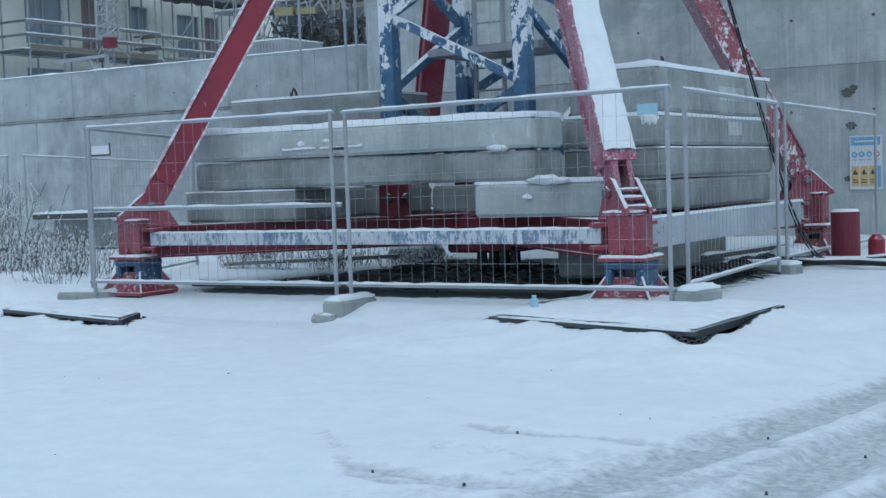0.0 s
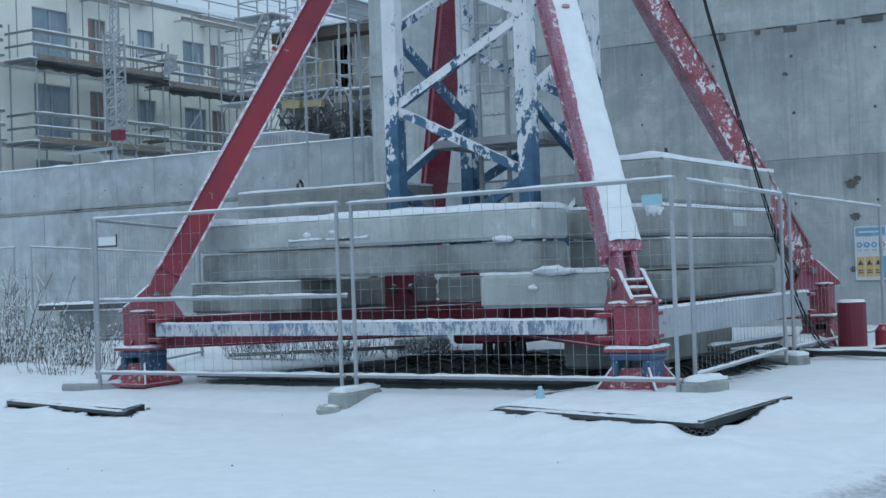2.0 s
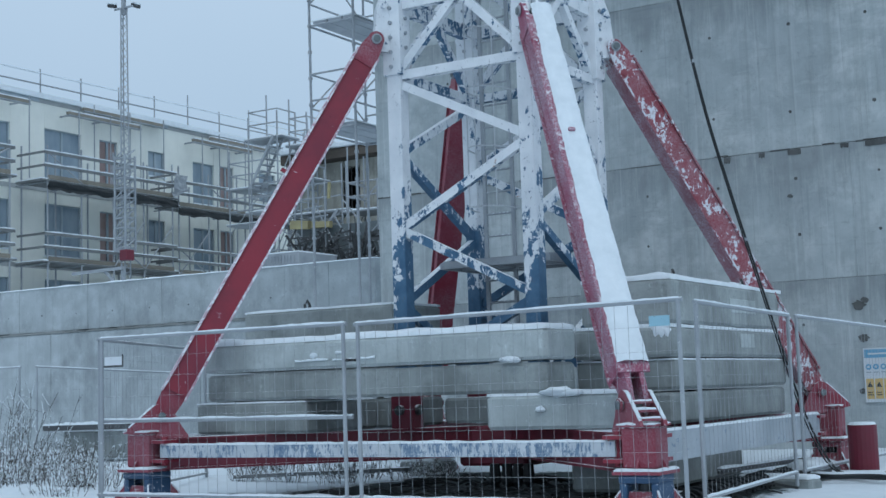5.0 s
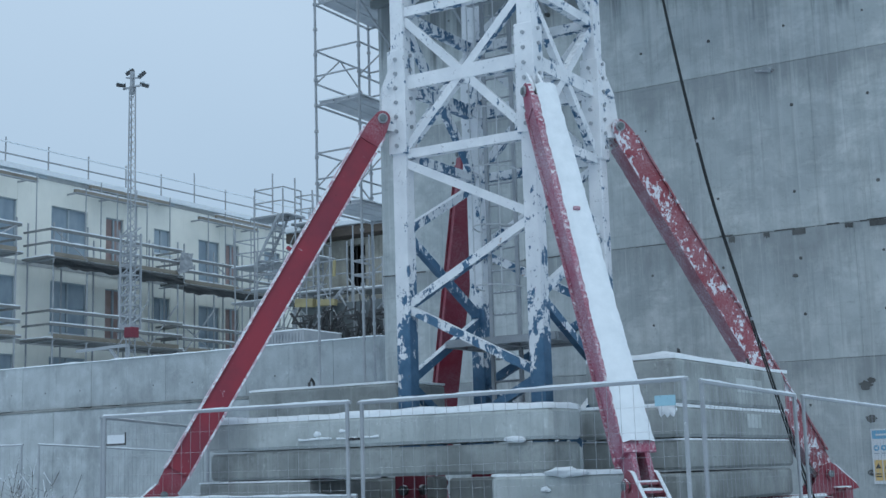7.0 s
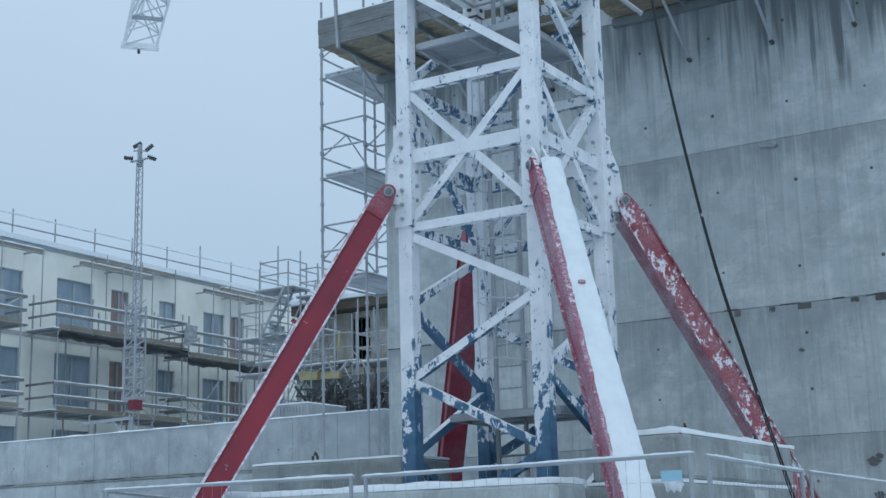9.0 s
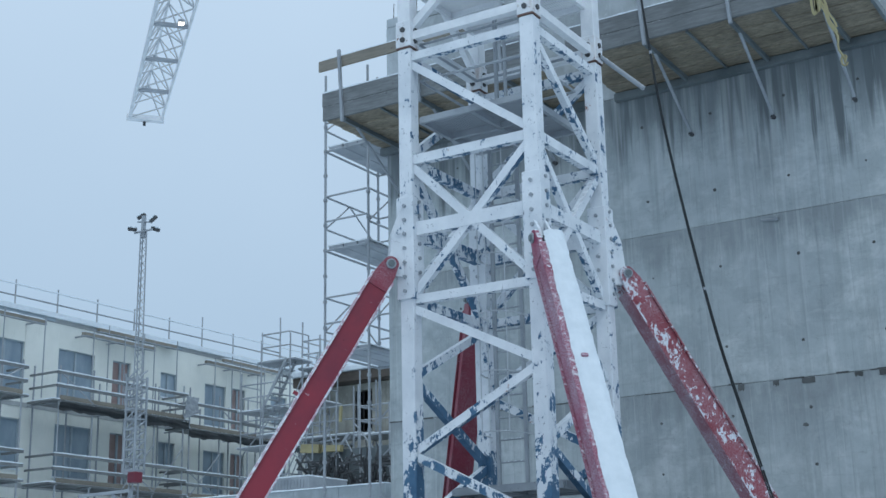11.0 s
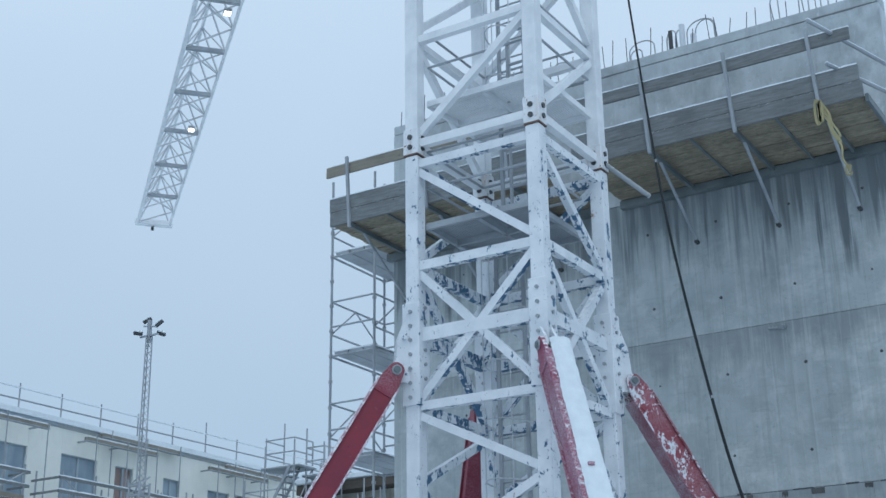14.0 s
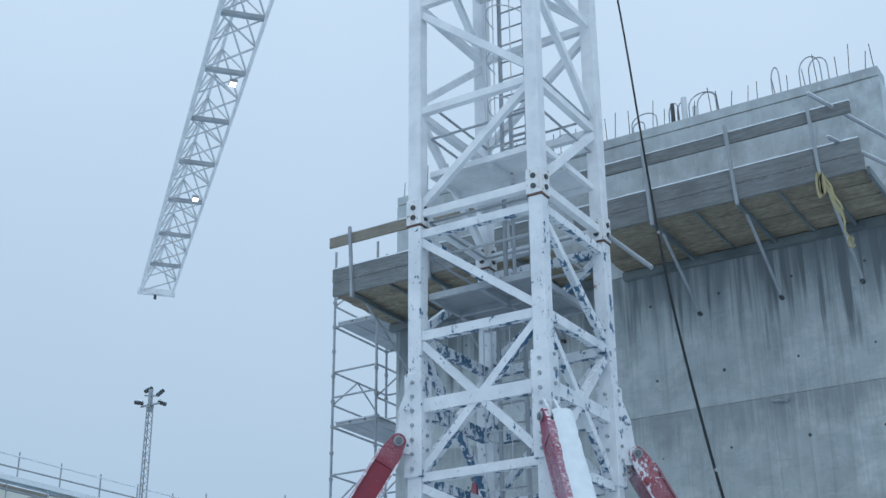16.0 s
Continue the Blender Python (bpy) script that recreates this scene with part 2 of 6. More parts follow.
def make_patched(name, cut, rime, colour=(0.28, 0.028, 0.046), size=7.0):
    """Red paint with wind-blown snow caked on it in long patches."""
    m = Nodes(name, 0.55)
    c = m.mix(m.ramp(m.noise(1.7, 5), 0.35, 0.65), colour, tuple(x * 0.75 for x in colour))
    cake = m.math("ADD", m.math("MULTIPLY", m.noise(size, 6, 0.74, (1.2, 1.2, 0.8)), 0.72), m.math("MULTIPLY", m.noise(22, 4, 0.7), 0.28))
    c = m.mix(m.ramp(cake, cut, cut + 0.015), c, (0.68, 0.7, 0.75))
    frost = m.math("MULTIPLY", m.ramp(m.noise(70, 3), 0.38, 0.66), m.ramp(m.noise(1.8, 4), 0.3, 0.6))
    c = m.mix(m.math("MULTIPLY", frost, rime), c, (0.62, 0.6, 0.67))
    return m.done(snow_dust(m, c), m.math("ADD", cake, m.noise(25, 4)), 0.25, 0.01)


RED_CAKED = make_patched("snow_caked_red_paint", 0.53, 0.45, (0.28, 0.028, 0.046), 5.5)
RED_FLAKED = make_patched("rimed_red_paint", 0.62, 0.8, (0.3, 0.03, 0.085))
RED_UNDER = make_patched("frosted_red_underside", 0.6, 1.0, (0.3, 0.06, 0.09))
RED_FROST = make_patched("frosted_red_paint", 0.645, 0.26, (0.27, 0.023, 0.048))
RED_RIME = make_paint("rimed_red_edge", (0.56, 0.46, 0.52), (0.46, 0.26, 0.32), 0.5, 0.6)
RED_DARK = make_paint("dull_red_paint", (0.2, 0.02, 0.04), (0.14, 0.016, 0.032), 0.7)
BLUE = make_paint("blue_paint", (0.045, 0.11, 0.21), (0.03, 0.075, 0.15), 0.6)
BEAM_PALE = make_paint("dull_pale_beam_paint", (0.43, 0.475, 0.515), (0.32, 0.36, 0.4), 0.6, 0.65, (0.2, 0.26, 0.34))
STEEL = make_paint("galvanised_steel", (0.36, 0.39, 0.42), (0.27, 0.3, 0.33), 0.68, 0.45, (0.7, 0.73, 0.76))
STEEL_PALE = make_paint("pale_grey_steel", (0.56, 0.59, 0.62), (0.46, 0.49, 0.52), 0.7, 0.5)
STEEL_WEATHERED = make_paint("weathered_steel", (0.17, 0.2, 0.21), (0.1, 0.125, 0.135), 0.7, 0.55)
STEEL_DARK = make_paint("dark_steel", (0.07, 0.075, 0.08), (0.04, 0.042, 0.045), 0.75, 0.5)
RUBBER = make_paint("black_rubber", (0.013, 0.018, 0.021), (0.008, 0.011, 0.013), 0.8, 0.55, (0.5, 0.54, 0.58), (1.05, 1.3))
# Plate colour near black, taking in the shaded gap below its edge.
PLAT_EDGE = make_paint("near_black_plate", (0.026, 0.032, 0.036), (0.016, 0.02, 0.023), 0.64, 0.7)


def make_wood(name, a, b, stretch, snow=True):
    m = Nodes(name, 0.8)
    grain = m.noise(5, 6, 0.65, stretch)
    c = m.mix(m.ramp(grain, 0.35, 0.65), a, b)
    c = m.mix(m.ramp(m.noise(1.3, 4), 0.45, 0.7, 0, 0.5), c, tuple(x * 0.55 for x in b))
    c = m.mix(m.ramp(m.noise(14, 2, 0.4), 0.74, 0.77, 0, 0.8), c, tuple(x * 0.3 for x in b))
    c = m.mix(m.ramp(m.chance(), 0, 1, 0, 0.45), c, tuple(x * 0.6 for x in b))
    return m.done(snow_dust(m, c) if snow else c, grain, 0.3, 0.008)


PLANK_GREY = make_wood("weathered_plank", (0.3, 0.315, 0.32), (0.17, 0.185, 0.19), (0.7, 6, 6))
PLY = make_wood("formwork_ply", (0.42, 0.36, 0.27), (0.2, 0.17, 0.125), (1.6, 5, 5), False)
PLANK_DARK = make_wood("damp_dark_plank", (0.15, 0.125, 0.1), (0.09, 0.075, 0.065), (0.5, 5, 5))
PLANK_TAN = make_wood("tan_plank", (0.33, 0.3, 0.25), (0.23, 0.21, 0.175), (0.5, 5, 5))


def make_cream_wall():
    m = Nodes("cream_panel", 0.85)
    # Panel tones lifted paler to stand for haze over the distance.
    c = m.mix(m.ramp(m.noise(0.6, 5), 0.35, 0.65), (0.82, 0.83, 0.77), (0.73, 0.75, 0.7))
    c = m.mix(m.ramp(m.noise(4, 5, 0.7, (1, 1, 0.15)), 0.55, 0.75, 0, 0.35), c, (0.58, 0.59, 0.55))
    return m.done(snow_dust(m, c), m.noise(8), 0.2, 0.01)


CREAM = make_cream_wall()
WING_WALL = make_concrete("wing_render", (0.42, 0.42, 0.37), (0.3, 0.3, 0.27), 0.5)
GREY_CLAD = make_paint("dim_grey_cladding", (0.42, 0.44, 0.44), (0.32, 0.335, 0.335), 0.8, 0.8)
DOOR_BROWN = make_paint("brown_door_paint", (0.36, 0.27, 0.26), (0.29, 0.2, 0.185), 0.8)
RUST = make_paint("rust", (0.17, 0.1, 0.08), (0.11, 0.065, 0.055), 0.75, 0.8)
FRAME_GREY = make_paint("blue_grey_frame", (0.36, 0.43, 0.48), (0.3, 0.36, 0.4), 0.8)
# Reflected sky and haze are put into the pane's pale colour.
GLASS = Nodes("sky_toned_glass", 0.08)
GLASS = GLASS.done(GLASS.mix(GLASS.ramp(GLASS.noise(1.1, 5, 0.6, (1, 1, 0.4)), 0.3, 0.7), (0.2, 0.27, 0.33), (0.36, 0.44, 0.5)))
TWIG = make_paint("dead_stalk", (0.1, 0.095, 0.09), (0.055, 0.052, 0.05), 0.64, 0.8)
YELLOW = make_paint("yellow_strap", (0.42, 0.37, 0.2), (0.3, 0.265, 0.15), 0.75, 0.8)
SIGN_WHITE = make_paint("sign_white", (0.66, 0.7, 0.74), (0.6, 0.64, 0.68), 0.85)
SIGN_BLUE = make_paint("sign_blue", (0.16, 0.4, 0.58), (0.14, 0.36, 0.54), 0.85)
SIGN_YELLOW = make_paint("sign_orange", (0.68, 0.48, 0.2), (0.62, 0.43, 0.17), 0.85)
SIGN_RED = make_paint("sign_red", (0.5, 0.05, 0.05), (0.45, 0.04, 0.05), 0.85)
TAG_BLUE = make_paint("pale_blue_tag", (0.3, 0.52, 0.62), (0.26, 0.47, 0.57), 0.85)
LAMP_GLASS = Nodes("lit_lamp_glass", 0.3)
LAMP_GLASS.bsdf.inputs["Emission Color"].default_value = (1.0, 0.9, 0.75, 1)
LAMP_GLASS.bsdf.inputs["Emission Strength"].default_value = 3.0
LAMP_GLASS = LAMP_GLASS.done((0.9, 0.85, 0.75))


# ---- mesh helpers ----
class Shape:
    """Collects solid pieces of one mesh."""

    def __init__(self):
        self.v, self.f, self.smooth = [], [], False

    def add(self, verts, faces):
        k = len(self.v)
        self.v += [tuple(p) for p in verts]
        self.f += [tuple(i + k for i in f) for f in faces]
        return self

    def box(self, lo, hi, m=None, chamfer=0.0):
        (x0, y0, z0), (x1, y1, z1) = lo, hi
        if chamfer:
            c = chamfer
            ring = lambda z, d: [(x0 + d + c, y0 + d, z), (x1 - d - c, y0 + d, z), (x1 - d, y0 + d + c, z), (x1 - d, y1 - d - c, z),
                                 (x1 - d - c, y1 - d, z), (x0 + d + c, y1 - d, z), (x0 + d, y1 - d - c, z), (x0 + d, y0 + d + c, z)]
            vs = ring(z0, c * 0.7) + ring(z0 + c, 0) + ring(z1 - c, 0) + ring(z1, c * 0.7)
            fs = [tuple(range(7, -1, -1)), tuple(range(24, 32))]
            for k in (0, 8, 16):
                fs += [(k + i, k + (i + 1) % 8, k + 8 + (i + 1) % 8, k + 8 + i) for i in range(8)]
        else:
            vs = [(x, y, z) for z in (z0, z1) for x, y in ((x0, y0), (x1, y0), (x1, y1), (x0, y1))]
            fs = [(3, 2, 1, 0), (4, 5, 6, 7), (0, 1, 5, 4), (1, 2, 6, 5), (2, 3, 7, 6), (3, 0, 4, 7)]
        if m is not None:
            vs = [m @ Vector(p) for p in vs]
        return self.add(vs, fs)

    def bar(self, a, b, w, h=None, up=(0, 0, 1)):
        """A square bar from a to b; w across, h along up."""
        a, b, h = Vector(a), Vector(b), w if h is None else h
        d = (b - a).normalized()
        s = d.cross(Vector(up))
        s = s.normalized() if s.length > 1e-4 else Vector((1, 0, 0))
        u = s.cross(d).normalized()
        vs = [p + s * (i * w / 2) + u * (j * h / 2) for p in (a, b) for i, j in ((-1, -1), (1, -1), (1, 1), (-1, 1))]
        return self.add(vs, [(0, 1, 2, 3), (7, 6, 5, 4), (0, 4, 5, 1), (1, 5, 6, 2), (2, 6, 7, 3), (3, 7, 4, 0)])

    def tube(self, a, b, r, n=8, r2=None):
        a, b, r2 = Vector(a), Vector(b), r if r2 is None else r2
        d = (b - a).normalized()
        s = d.orthogonal().normalized()
        u = d.cross(s)
        ring = [s * math.cos(2 * math.pi * i / n) + u * math.sin(2 * math.pi * i / n) for i in range(n)]
        vs = [a + q * r for q in ring] + [b + q * r2 for q in ring]
        return self.add(vs, [tuple(range(n - 1, -1, -1)), tuple(range(n, 2 * n))] + [(i, (i + 1) % n, n + (i + 1) % n, n + i) for i in range(n)])

    def path(self, pts, r, n=6):
        pts = [Vector(p) for p in pts]
        rings = []
        for i, p in enumerate(pts):
            d = (pts[min(i + 1, len(pts) - 1)] - pts[max(i - 1, 0)]).normalized()
            s = d.cross(Vector((0.31, 0.87, 0.38))).normalized()
            u = d.cross(s)
            rings += [p + (s * math.cos(2 * math.pi * k / n) + u * math.sin(2 * math.pi * k / n)) * r for k in range(n)]
        fs = [(i * n + k, i * n + (k + 1) % n, (i + 1) * n + (k + 1) % n, (i + 1) * n + k) for i in range(len(pts) - 1) for k in range(n)]
        return self.add(rings, fs + [tuple(range(n - 1, -1, -1)), tuple(range((len(pts) - 1) * n, len(pts) * n))])

    def prism(self, outline, origin, ax, ay, depth):
        """A flat outline in the plane of ax and ay, thick along their normal."""
        o, ax, ay = Vector(origin), Vector(ax), Vector(ay)
        nrm = ax.cross(ay).normalized() * depth / 2
        n = len(outline)
        vs = [o + ax * x + ay * y - nrm for x, y in outline] + [o + ax * x + ay * y + nrm for x, y in outline]
        return self.add(vs, [tuple(range(n - 1, -1, -1)), tuple(range(n, 2 * n))] + [(i, (i + 1) % n, n + (i + 1) % n, n + i) for i in range(n)])

    def cap(self, x0, x1, y0, y1, z, h, seed=0, step=0.09, bare=0.0):
        """A lumpy layer of snow over a rectangle, thinning to its rim. bare: how much of it has slid off."""
        nx, ny = max(3, int((x1 - x0) / step)), max(3, int((y1 - y0) / step))
        nx, ny = min(nx, 90), min(ny, 60)
        vs = []
        for j in range(ny + 1):
            for i in range(nx + 1):
                x, y = x0 + (x1 - x0) * i / nx, y0 + (y1 - y0) * j / ny
                rim = min(1.0, 3.0 * min(i, nx - i, j, ny - j) / min(nx, ny) + 0.5)
                q = noise.noise(Vector((x * 2.3, y * 2.3, seed * 7.7))) * 0.3 + noise.noise(Vector((x * 7, y * 7, seed * 3.1))) * 0.1
                t = h * (0.85 + q) * rim
                if bare and q < bare - 0.55:
                    t = -0.01
                jx, jy = (noise.noise(Vector((x * 9, y * 9, seed + k))) * 0.012 for k in (1.5, 4.5))
                vs.append((x + jx, y + jy, z + t))
        k = len(vs)
        fs = [(j * (nx + 1) + i, j * (nx + 1) + i + 1, (j + 1) * (nx + 1) + i + 1, (j + 1) * (nx + 1) + i) for j in range(ny) for i in range(nx)]
        rim_ids = list(range(nx + 1)) + [(j + 1) * (nx + 1) - 1 for j in range(1, ny + 1)]
        rim_ids += [ny * (nx + 1) + i for i in range(nx - 1, -1, -1)] + [j * (nx + 1) for j in range(ny - 1, 0, -1)]
        vs += [(vs[i][0], vs[i][1], z - 0.004) for i in rim_ids]
        n = len(rim_ids)
        fs += [(rim_ids[(i + 1) % n], rim_ids[i], k + i, k + (i + 1) % n) for i in range(n)]
        self.smooth = True
        return self.add(vs, fs)

    def ridge(self, a, b, w, h, seed=0, step=0.08):
        """Snow that lies along a bar from a to b."""
        a, b = Vector(a), Vector(b)
        n = max(2, min(70, int((b - a).length / step)))
        d = (b - a).normalized()
        s = d.cross(Vector((0, 0, 1))).normalized()
        u = s.cross(d)
        vs = []
        for i in range(n + 1):
            p = a + (b - a) * i / n
            q = noise.noise(Vector((p.x * 3 + seed, p.y * 3, p.z * 3)))
            q2 = noise.noise(Vector((p.x * 11 + seed, p.y * 11, p.z * 11)))
            t = h * max(0.15, 0.85 + 0.4 * q + 0.5 * q2)
            vs += [p - s * w / 2 - u * 0.003, p - s * w * 0.38 + u * t * 0.75, p + u * t, p + s * w * 0.38 + u * t * 0.75, p + s * w / 2 - u * 0.003]
        fs = [(i * 5 + k, i * 5 + k + 1, i * 5 + k + 6, i * 5 + k + 5) for i in range(n) for k in range(4)]
        fs += [(4, 3, 2, 1, 0), tuple(n * 5 + k for k in range(5))]
        fs += [(i * 5 + 4, i * 5, i * 5 + 5, i * 5 + 9) for i in range(n)]
        return self.add(vs, fs)

    def lump(self, x, y, z, rx, ry, rz, seed=0):
        """A knobbly clod."""
        n, m = 12, 7
        vs = []
        for j in range(m + 1):
            b = math.pi * (j / m - 0.5)
            for i in range(n):
                a = 2 * math.pi * i / n
                u = Vector((math.cos(a) * math.cos(b), math.sin(a) * math.cos(b), math.sin(b)))
                q = 1 + 0.55 * noise.noise(u * 1.6 + Vector((seed, 3, 7))) + 0.2 * noise.noise(u * 5 + Vector((seed, 1, 2)))
                vs.append((x + u.x * rx * q, y + u.y * ry * q, z + u.z * rz * q))
        self.smooth = True
        return self.add(vs, [(j * n + i, j * n + (i + 1) % n, (j + 1) * n + (i + 1) % n, (j + 1) * n + i) for j in range(m) for i in range(n)])

    def mesh(self, name):
        me = bpy.data.meshes.new(name)
        me.from_pydata(self.v, [], self.f)
        me.update()
        if self.smooth:
            me.shade_smooth()
        return me


def thing(name, base, label, category, group="", kind=""):
    ob = new(name)
    ob.matrix_basis = Matrix.Translation(base)
    ob.empty_display_size = 0.2
    return tagged(ob, label, category, group, kind)


def part(name, shape, material, parent, label=""):
    """One mesh, drawn in world metres, under a thing or under a part."""
    ob = new(name, shape if isinstance(shape, bpy.types.Mesh) else shape.mesh(name))
    if not ob.data.materials:
        ob.data.materials.append(material)
    ob.parent = parent
    if parent is not None and parent.type == "EMPTY":
        ob.matrix_parent_inverse = parent.matrix_basis.inverted()
    return tagged(ob, label) if label else ob


def solid(name, shape, material, label, category, group="", kind=""):
    return tagged(part(name, shape, material, None), label, category, group, kind)


B = lambda *a, **k: Shape().box(*a, **k)

# ---- ground ----
TRACKS = (  # wheel lanes: points along each, and half the width
    (((6.75, -4.0), (6.22, -6.5), (6.05, -7.8), (5.85, -8.9), (5.55, -10.2), (5.2, -12.0)), 0.11),
    (((7.2, -4.0), (6.62, -6.9), (6.42, -8.2), (6.3, -9.5), (6.1, -11.5)), 0.14),
    (((7.5, -5.0), (6.95, -8.2), (6.72, -9.2), (6.55, -10.4), (6.4, -12)), 0.10),
    (((6.05, -8.7), (5.82, -8.95), (5.4, -8.86), (5.0, -8.86), (4.62, -8.8)), 0.05),
    (((6.1, -9.2), (5.75, -9.75), (5.4, -9.85), (5.0, -9.85), (4.65, -9.78)), 0.06),
    (((5.35, -9.9), (4.95, -9.95), (4.7, -9.93), (4.35, -9.5), (4.0, -9.15)), 0.025),
)


# the lanes lie a little lower than the crane's level
TRACKS = [([(7.78 + (x - 7.78) * 1.15, -14.29 + (y + 14.29) * 1.15) for x, y in pts], half * 1.1) for pts, half in TRACKS]


def near_track(x, y):
    best = 0.0
    for pts, half in TRACKS:
        for (ax, ay), (bx, by) in zip(pts, pts[1:]):
            dx, dy = bx - ax, by - ay
            t = max(0.0, min(1.0, ((x - ax) * dx + (y - ay) * dy) / (dx * dx + dy * dy)))
            d = math.hypot(x - ax - t * dx, y - ay - t * dy)
            if d < half * 2.2:
                best = max(best, min(1.0, max(0.0, (half * 1.7 - d) / (half * 0.8))) * (1.0 if half > 0.08 else 0.7))
    return best


PLATES = (  # dark plates before the crane: outline, level
    (((2.32, -4.42), (4.34, -5.0), (4.42, -3.08), (2.4, -2.4)), 0.0),
    (((-3.67, -4.35), (-1.42, -4.92), (-1.72, -4.35), (-3.95, -3.75)), -0.07),
)
STEPS = [(6.0 + 0.26 * i + 0.05 * math.sin(i * 7), -8.1 + 0.43 * i + 0.07 * math.cos(i * 5)) for i in range(9)] + [(4.3 + 0.25 * i, -8.5 + 0.12 * math.sin(i * 3)) for i in range(4)]


LANE = ((7.0, -3.2), (6.35, -6.2), (5.95, -8.0), (5.5, -9.3), (4.9, -10.6))  # thinly driven snow about the ruts


def lane(x, y):
    best = 0.0
    for (ax, ay), (bx, by) in zip(LANE, LANE[1:]):
        dx, dy = bx - ax, by - ay
        t = max(0.0, min(1.0, ((x - ax) * dx + (y - ay) * dy) / (dx * dx + dy * dy)))
        d = math.hypot(x - ax - t * dx, y - ay - t * dy)
        best = max(best, min(1.0, max(0.0, (0.95 - d) / 0.45)))
    across = x - 0.245 * y
    return best * max(0.0, 0.5 + 0.55 * noise.noise(Vector((across * 4.5, y * 0.35, 4))) + 0.2 * noise.noise(Vector((across * 13, y * 0.8, 9))))


def beyond(outline, x, y):
    """How far (x, y) lies outside a convex outline; minus inside."""
    best = -9.0
    for (ax, ay), (bx, by) in zip(outline, outline[1:] + outline[:1]):
        k = math.hypot(bx - ax, by - ay)
        best = max(best, ((by - ay) * (x - ax) - (bx - ax) * (y - ay)) / k)
    return best


def ground_height(x, y):
    z = 0.05 * noise.noise(Vector((x * 0.35, y * 0.35, 1))) + 0.02 * noise.noise(Vector((x * 1.3, y * 1.3, 5)))
    z += 0.008 * noise.noise(Vector((x * 4.5, y * 4.5, 2)))
    calm = min(1.0, max(abs(x) - 3.0, abs(y) - 3.0, 0.0) / 1.5)
    z = z * (0.25 + 0.75 * calm) - 0.03
    z -= 0.15 * min(1.0, max(0.0, (-3.25 - y) / 0.6))
    for outline, level in PLATES:
        d = beyond(outline, x, y) if abs(x - outline[0][0]) < 4 and y < -1.8 else 9
        if d < 1.1:
            cx, cy = outline[1]
            pit = max(0.0, 1 - math.hypot(x - cx, y - cy) / 0.32) if level == 0.0 else 0.0
            drift = level - 0.035 - 0.11 * max(0.0, d) + 0.055 * noise.noise(Vector((x * 1.9, y * 1.9, 8))) + 0.015 * noise.noise(Vector((x * 7, y * 7, 3))) - 0.1 * pit
            drift = level - 0.16 if d < 0.0 else drift
            z = drift if d < 0 else max(z, drift) if pit < 0.15 else drift
    if y > 3.4 and x > -5.5:
        z += 0.16 * min(1.0, (y - 3.4) / 1.6) * (1 + 0.5 * noise.noise(Vector((x * 1.2, y, 3))))
    if x < -3.6 and y > -3.5:
        z += 0.12 * min(1.0, (-3.6 - x) / 2.0) * (0.7 + noise.noise(Vector((x * 0.9, y * 0.9, 9))))
    return z


def build_ground():
    def lines(lo, hi, fine_lo, fine_hi, step):
        out, v = [], fine_lo
        while v <= fine_hi + 1e-6:
            out.append(v)
            v += step
        k, s = fine_lo, step
        while k > lo:
            s *= 1.35
            k -= s
            out.insert(0, max(k, lo))
        k, s = out[-1], step
        while k < hi:
            s *= 1.35
            k += s
            out.append(min(k, hi))
        return out
    xs, ys = lines(-900, 900, -6.5, 8.0, 0.06), lines(-900, 900, -11.0, 3.0, 0.06)
    vs, worn = [], []
    for y in ys:
        for x in xs:
            far = abs(x) > 45 or abs(y) > 45
            tr = 0.0 if far or y > -3.5 or x < 2.4 else near_track(x, y)
            z = -0.05 if far else ground_height(x, y) - 0.025 * tr
            if 0 < tr < 0.6:
                z += 0.01
            if not far and y < -3.5 and x > 3.5:
                tr = max(tr, lane(x, y))
            if not far and y < -4:
                for sx, sy in STEPS:
                    q = ((x - sx) / 0.07) ** 2 + ((y - sy) / 0.15) ** 2
                    if q < 1.6:
                        z -= 0.02 * max(0.0, 1.6 - q)
                        tr = max(tr, 0.35)
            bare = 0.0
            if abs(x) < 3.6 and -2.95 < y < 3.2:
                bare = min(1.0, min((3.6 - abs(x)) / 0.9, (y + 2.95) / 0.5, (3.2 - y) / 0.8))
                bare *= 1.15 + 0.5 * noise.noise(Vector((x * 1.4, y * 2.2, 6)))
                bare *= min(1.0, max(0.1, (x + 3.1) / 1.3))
            # Dark earth below the plates also carries the shade of their gap.
            if not far and y < -2 and any(-1.5 < beyond(o, x, y) < 0.05 for o, _ in PLATES):
                bare = 1.0
            vs.append((x, y, z))
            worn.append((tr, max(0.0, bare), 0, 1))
    nx = len(xs)
    me = bpy.data.meshes.new("ground")
    me.from_pydata(vs, [], [(j * nx + i, j * nx + i + 1, (j + 1) * nx + i + 1, (j + 1) * nx + i) for j in range(len(ys) - 1) for i in range(nx - 1)])
    layer = me.color_attributes.new("worn", "FLOAT_COLOR", "POINT")
    layer.data.foreach_set("color", np.array(worn, dtype=np.float32).ravel())
    me.shade_smooth()
    me.materials.append(GROUND)
    tagged(new("ground", me), "snow-covered site ground with wheel tracks", "ground", kind="structure")


build_ground()

# ---- tall cast wall behind the crane ----
WY, WX0, WX1 = 5.6, -5.55, 3.82
wall = solid("wall_north", B((WX0 + 0.02, WY + 0.03, -0.5), (WX1 - 0.02, WY + 0.4, 12.3)), JOINT, "tall raw concrete wall cast in lifts", "wall", kind="structure")


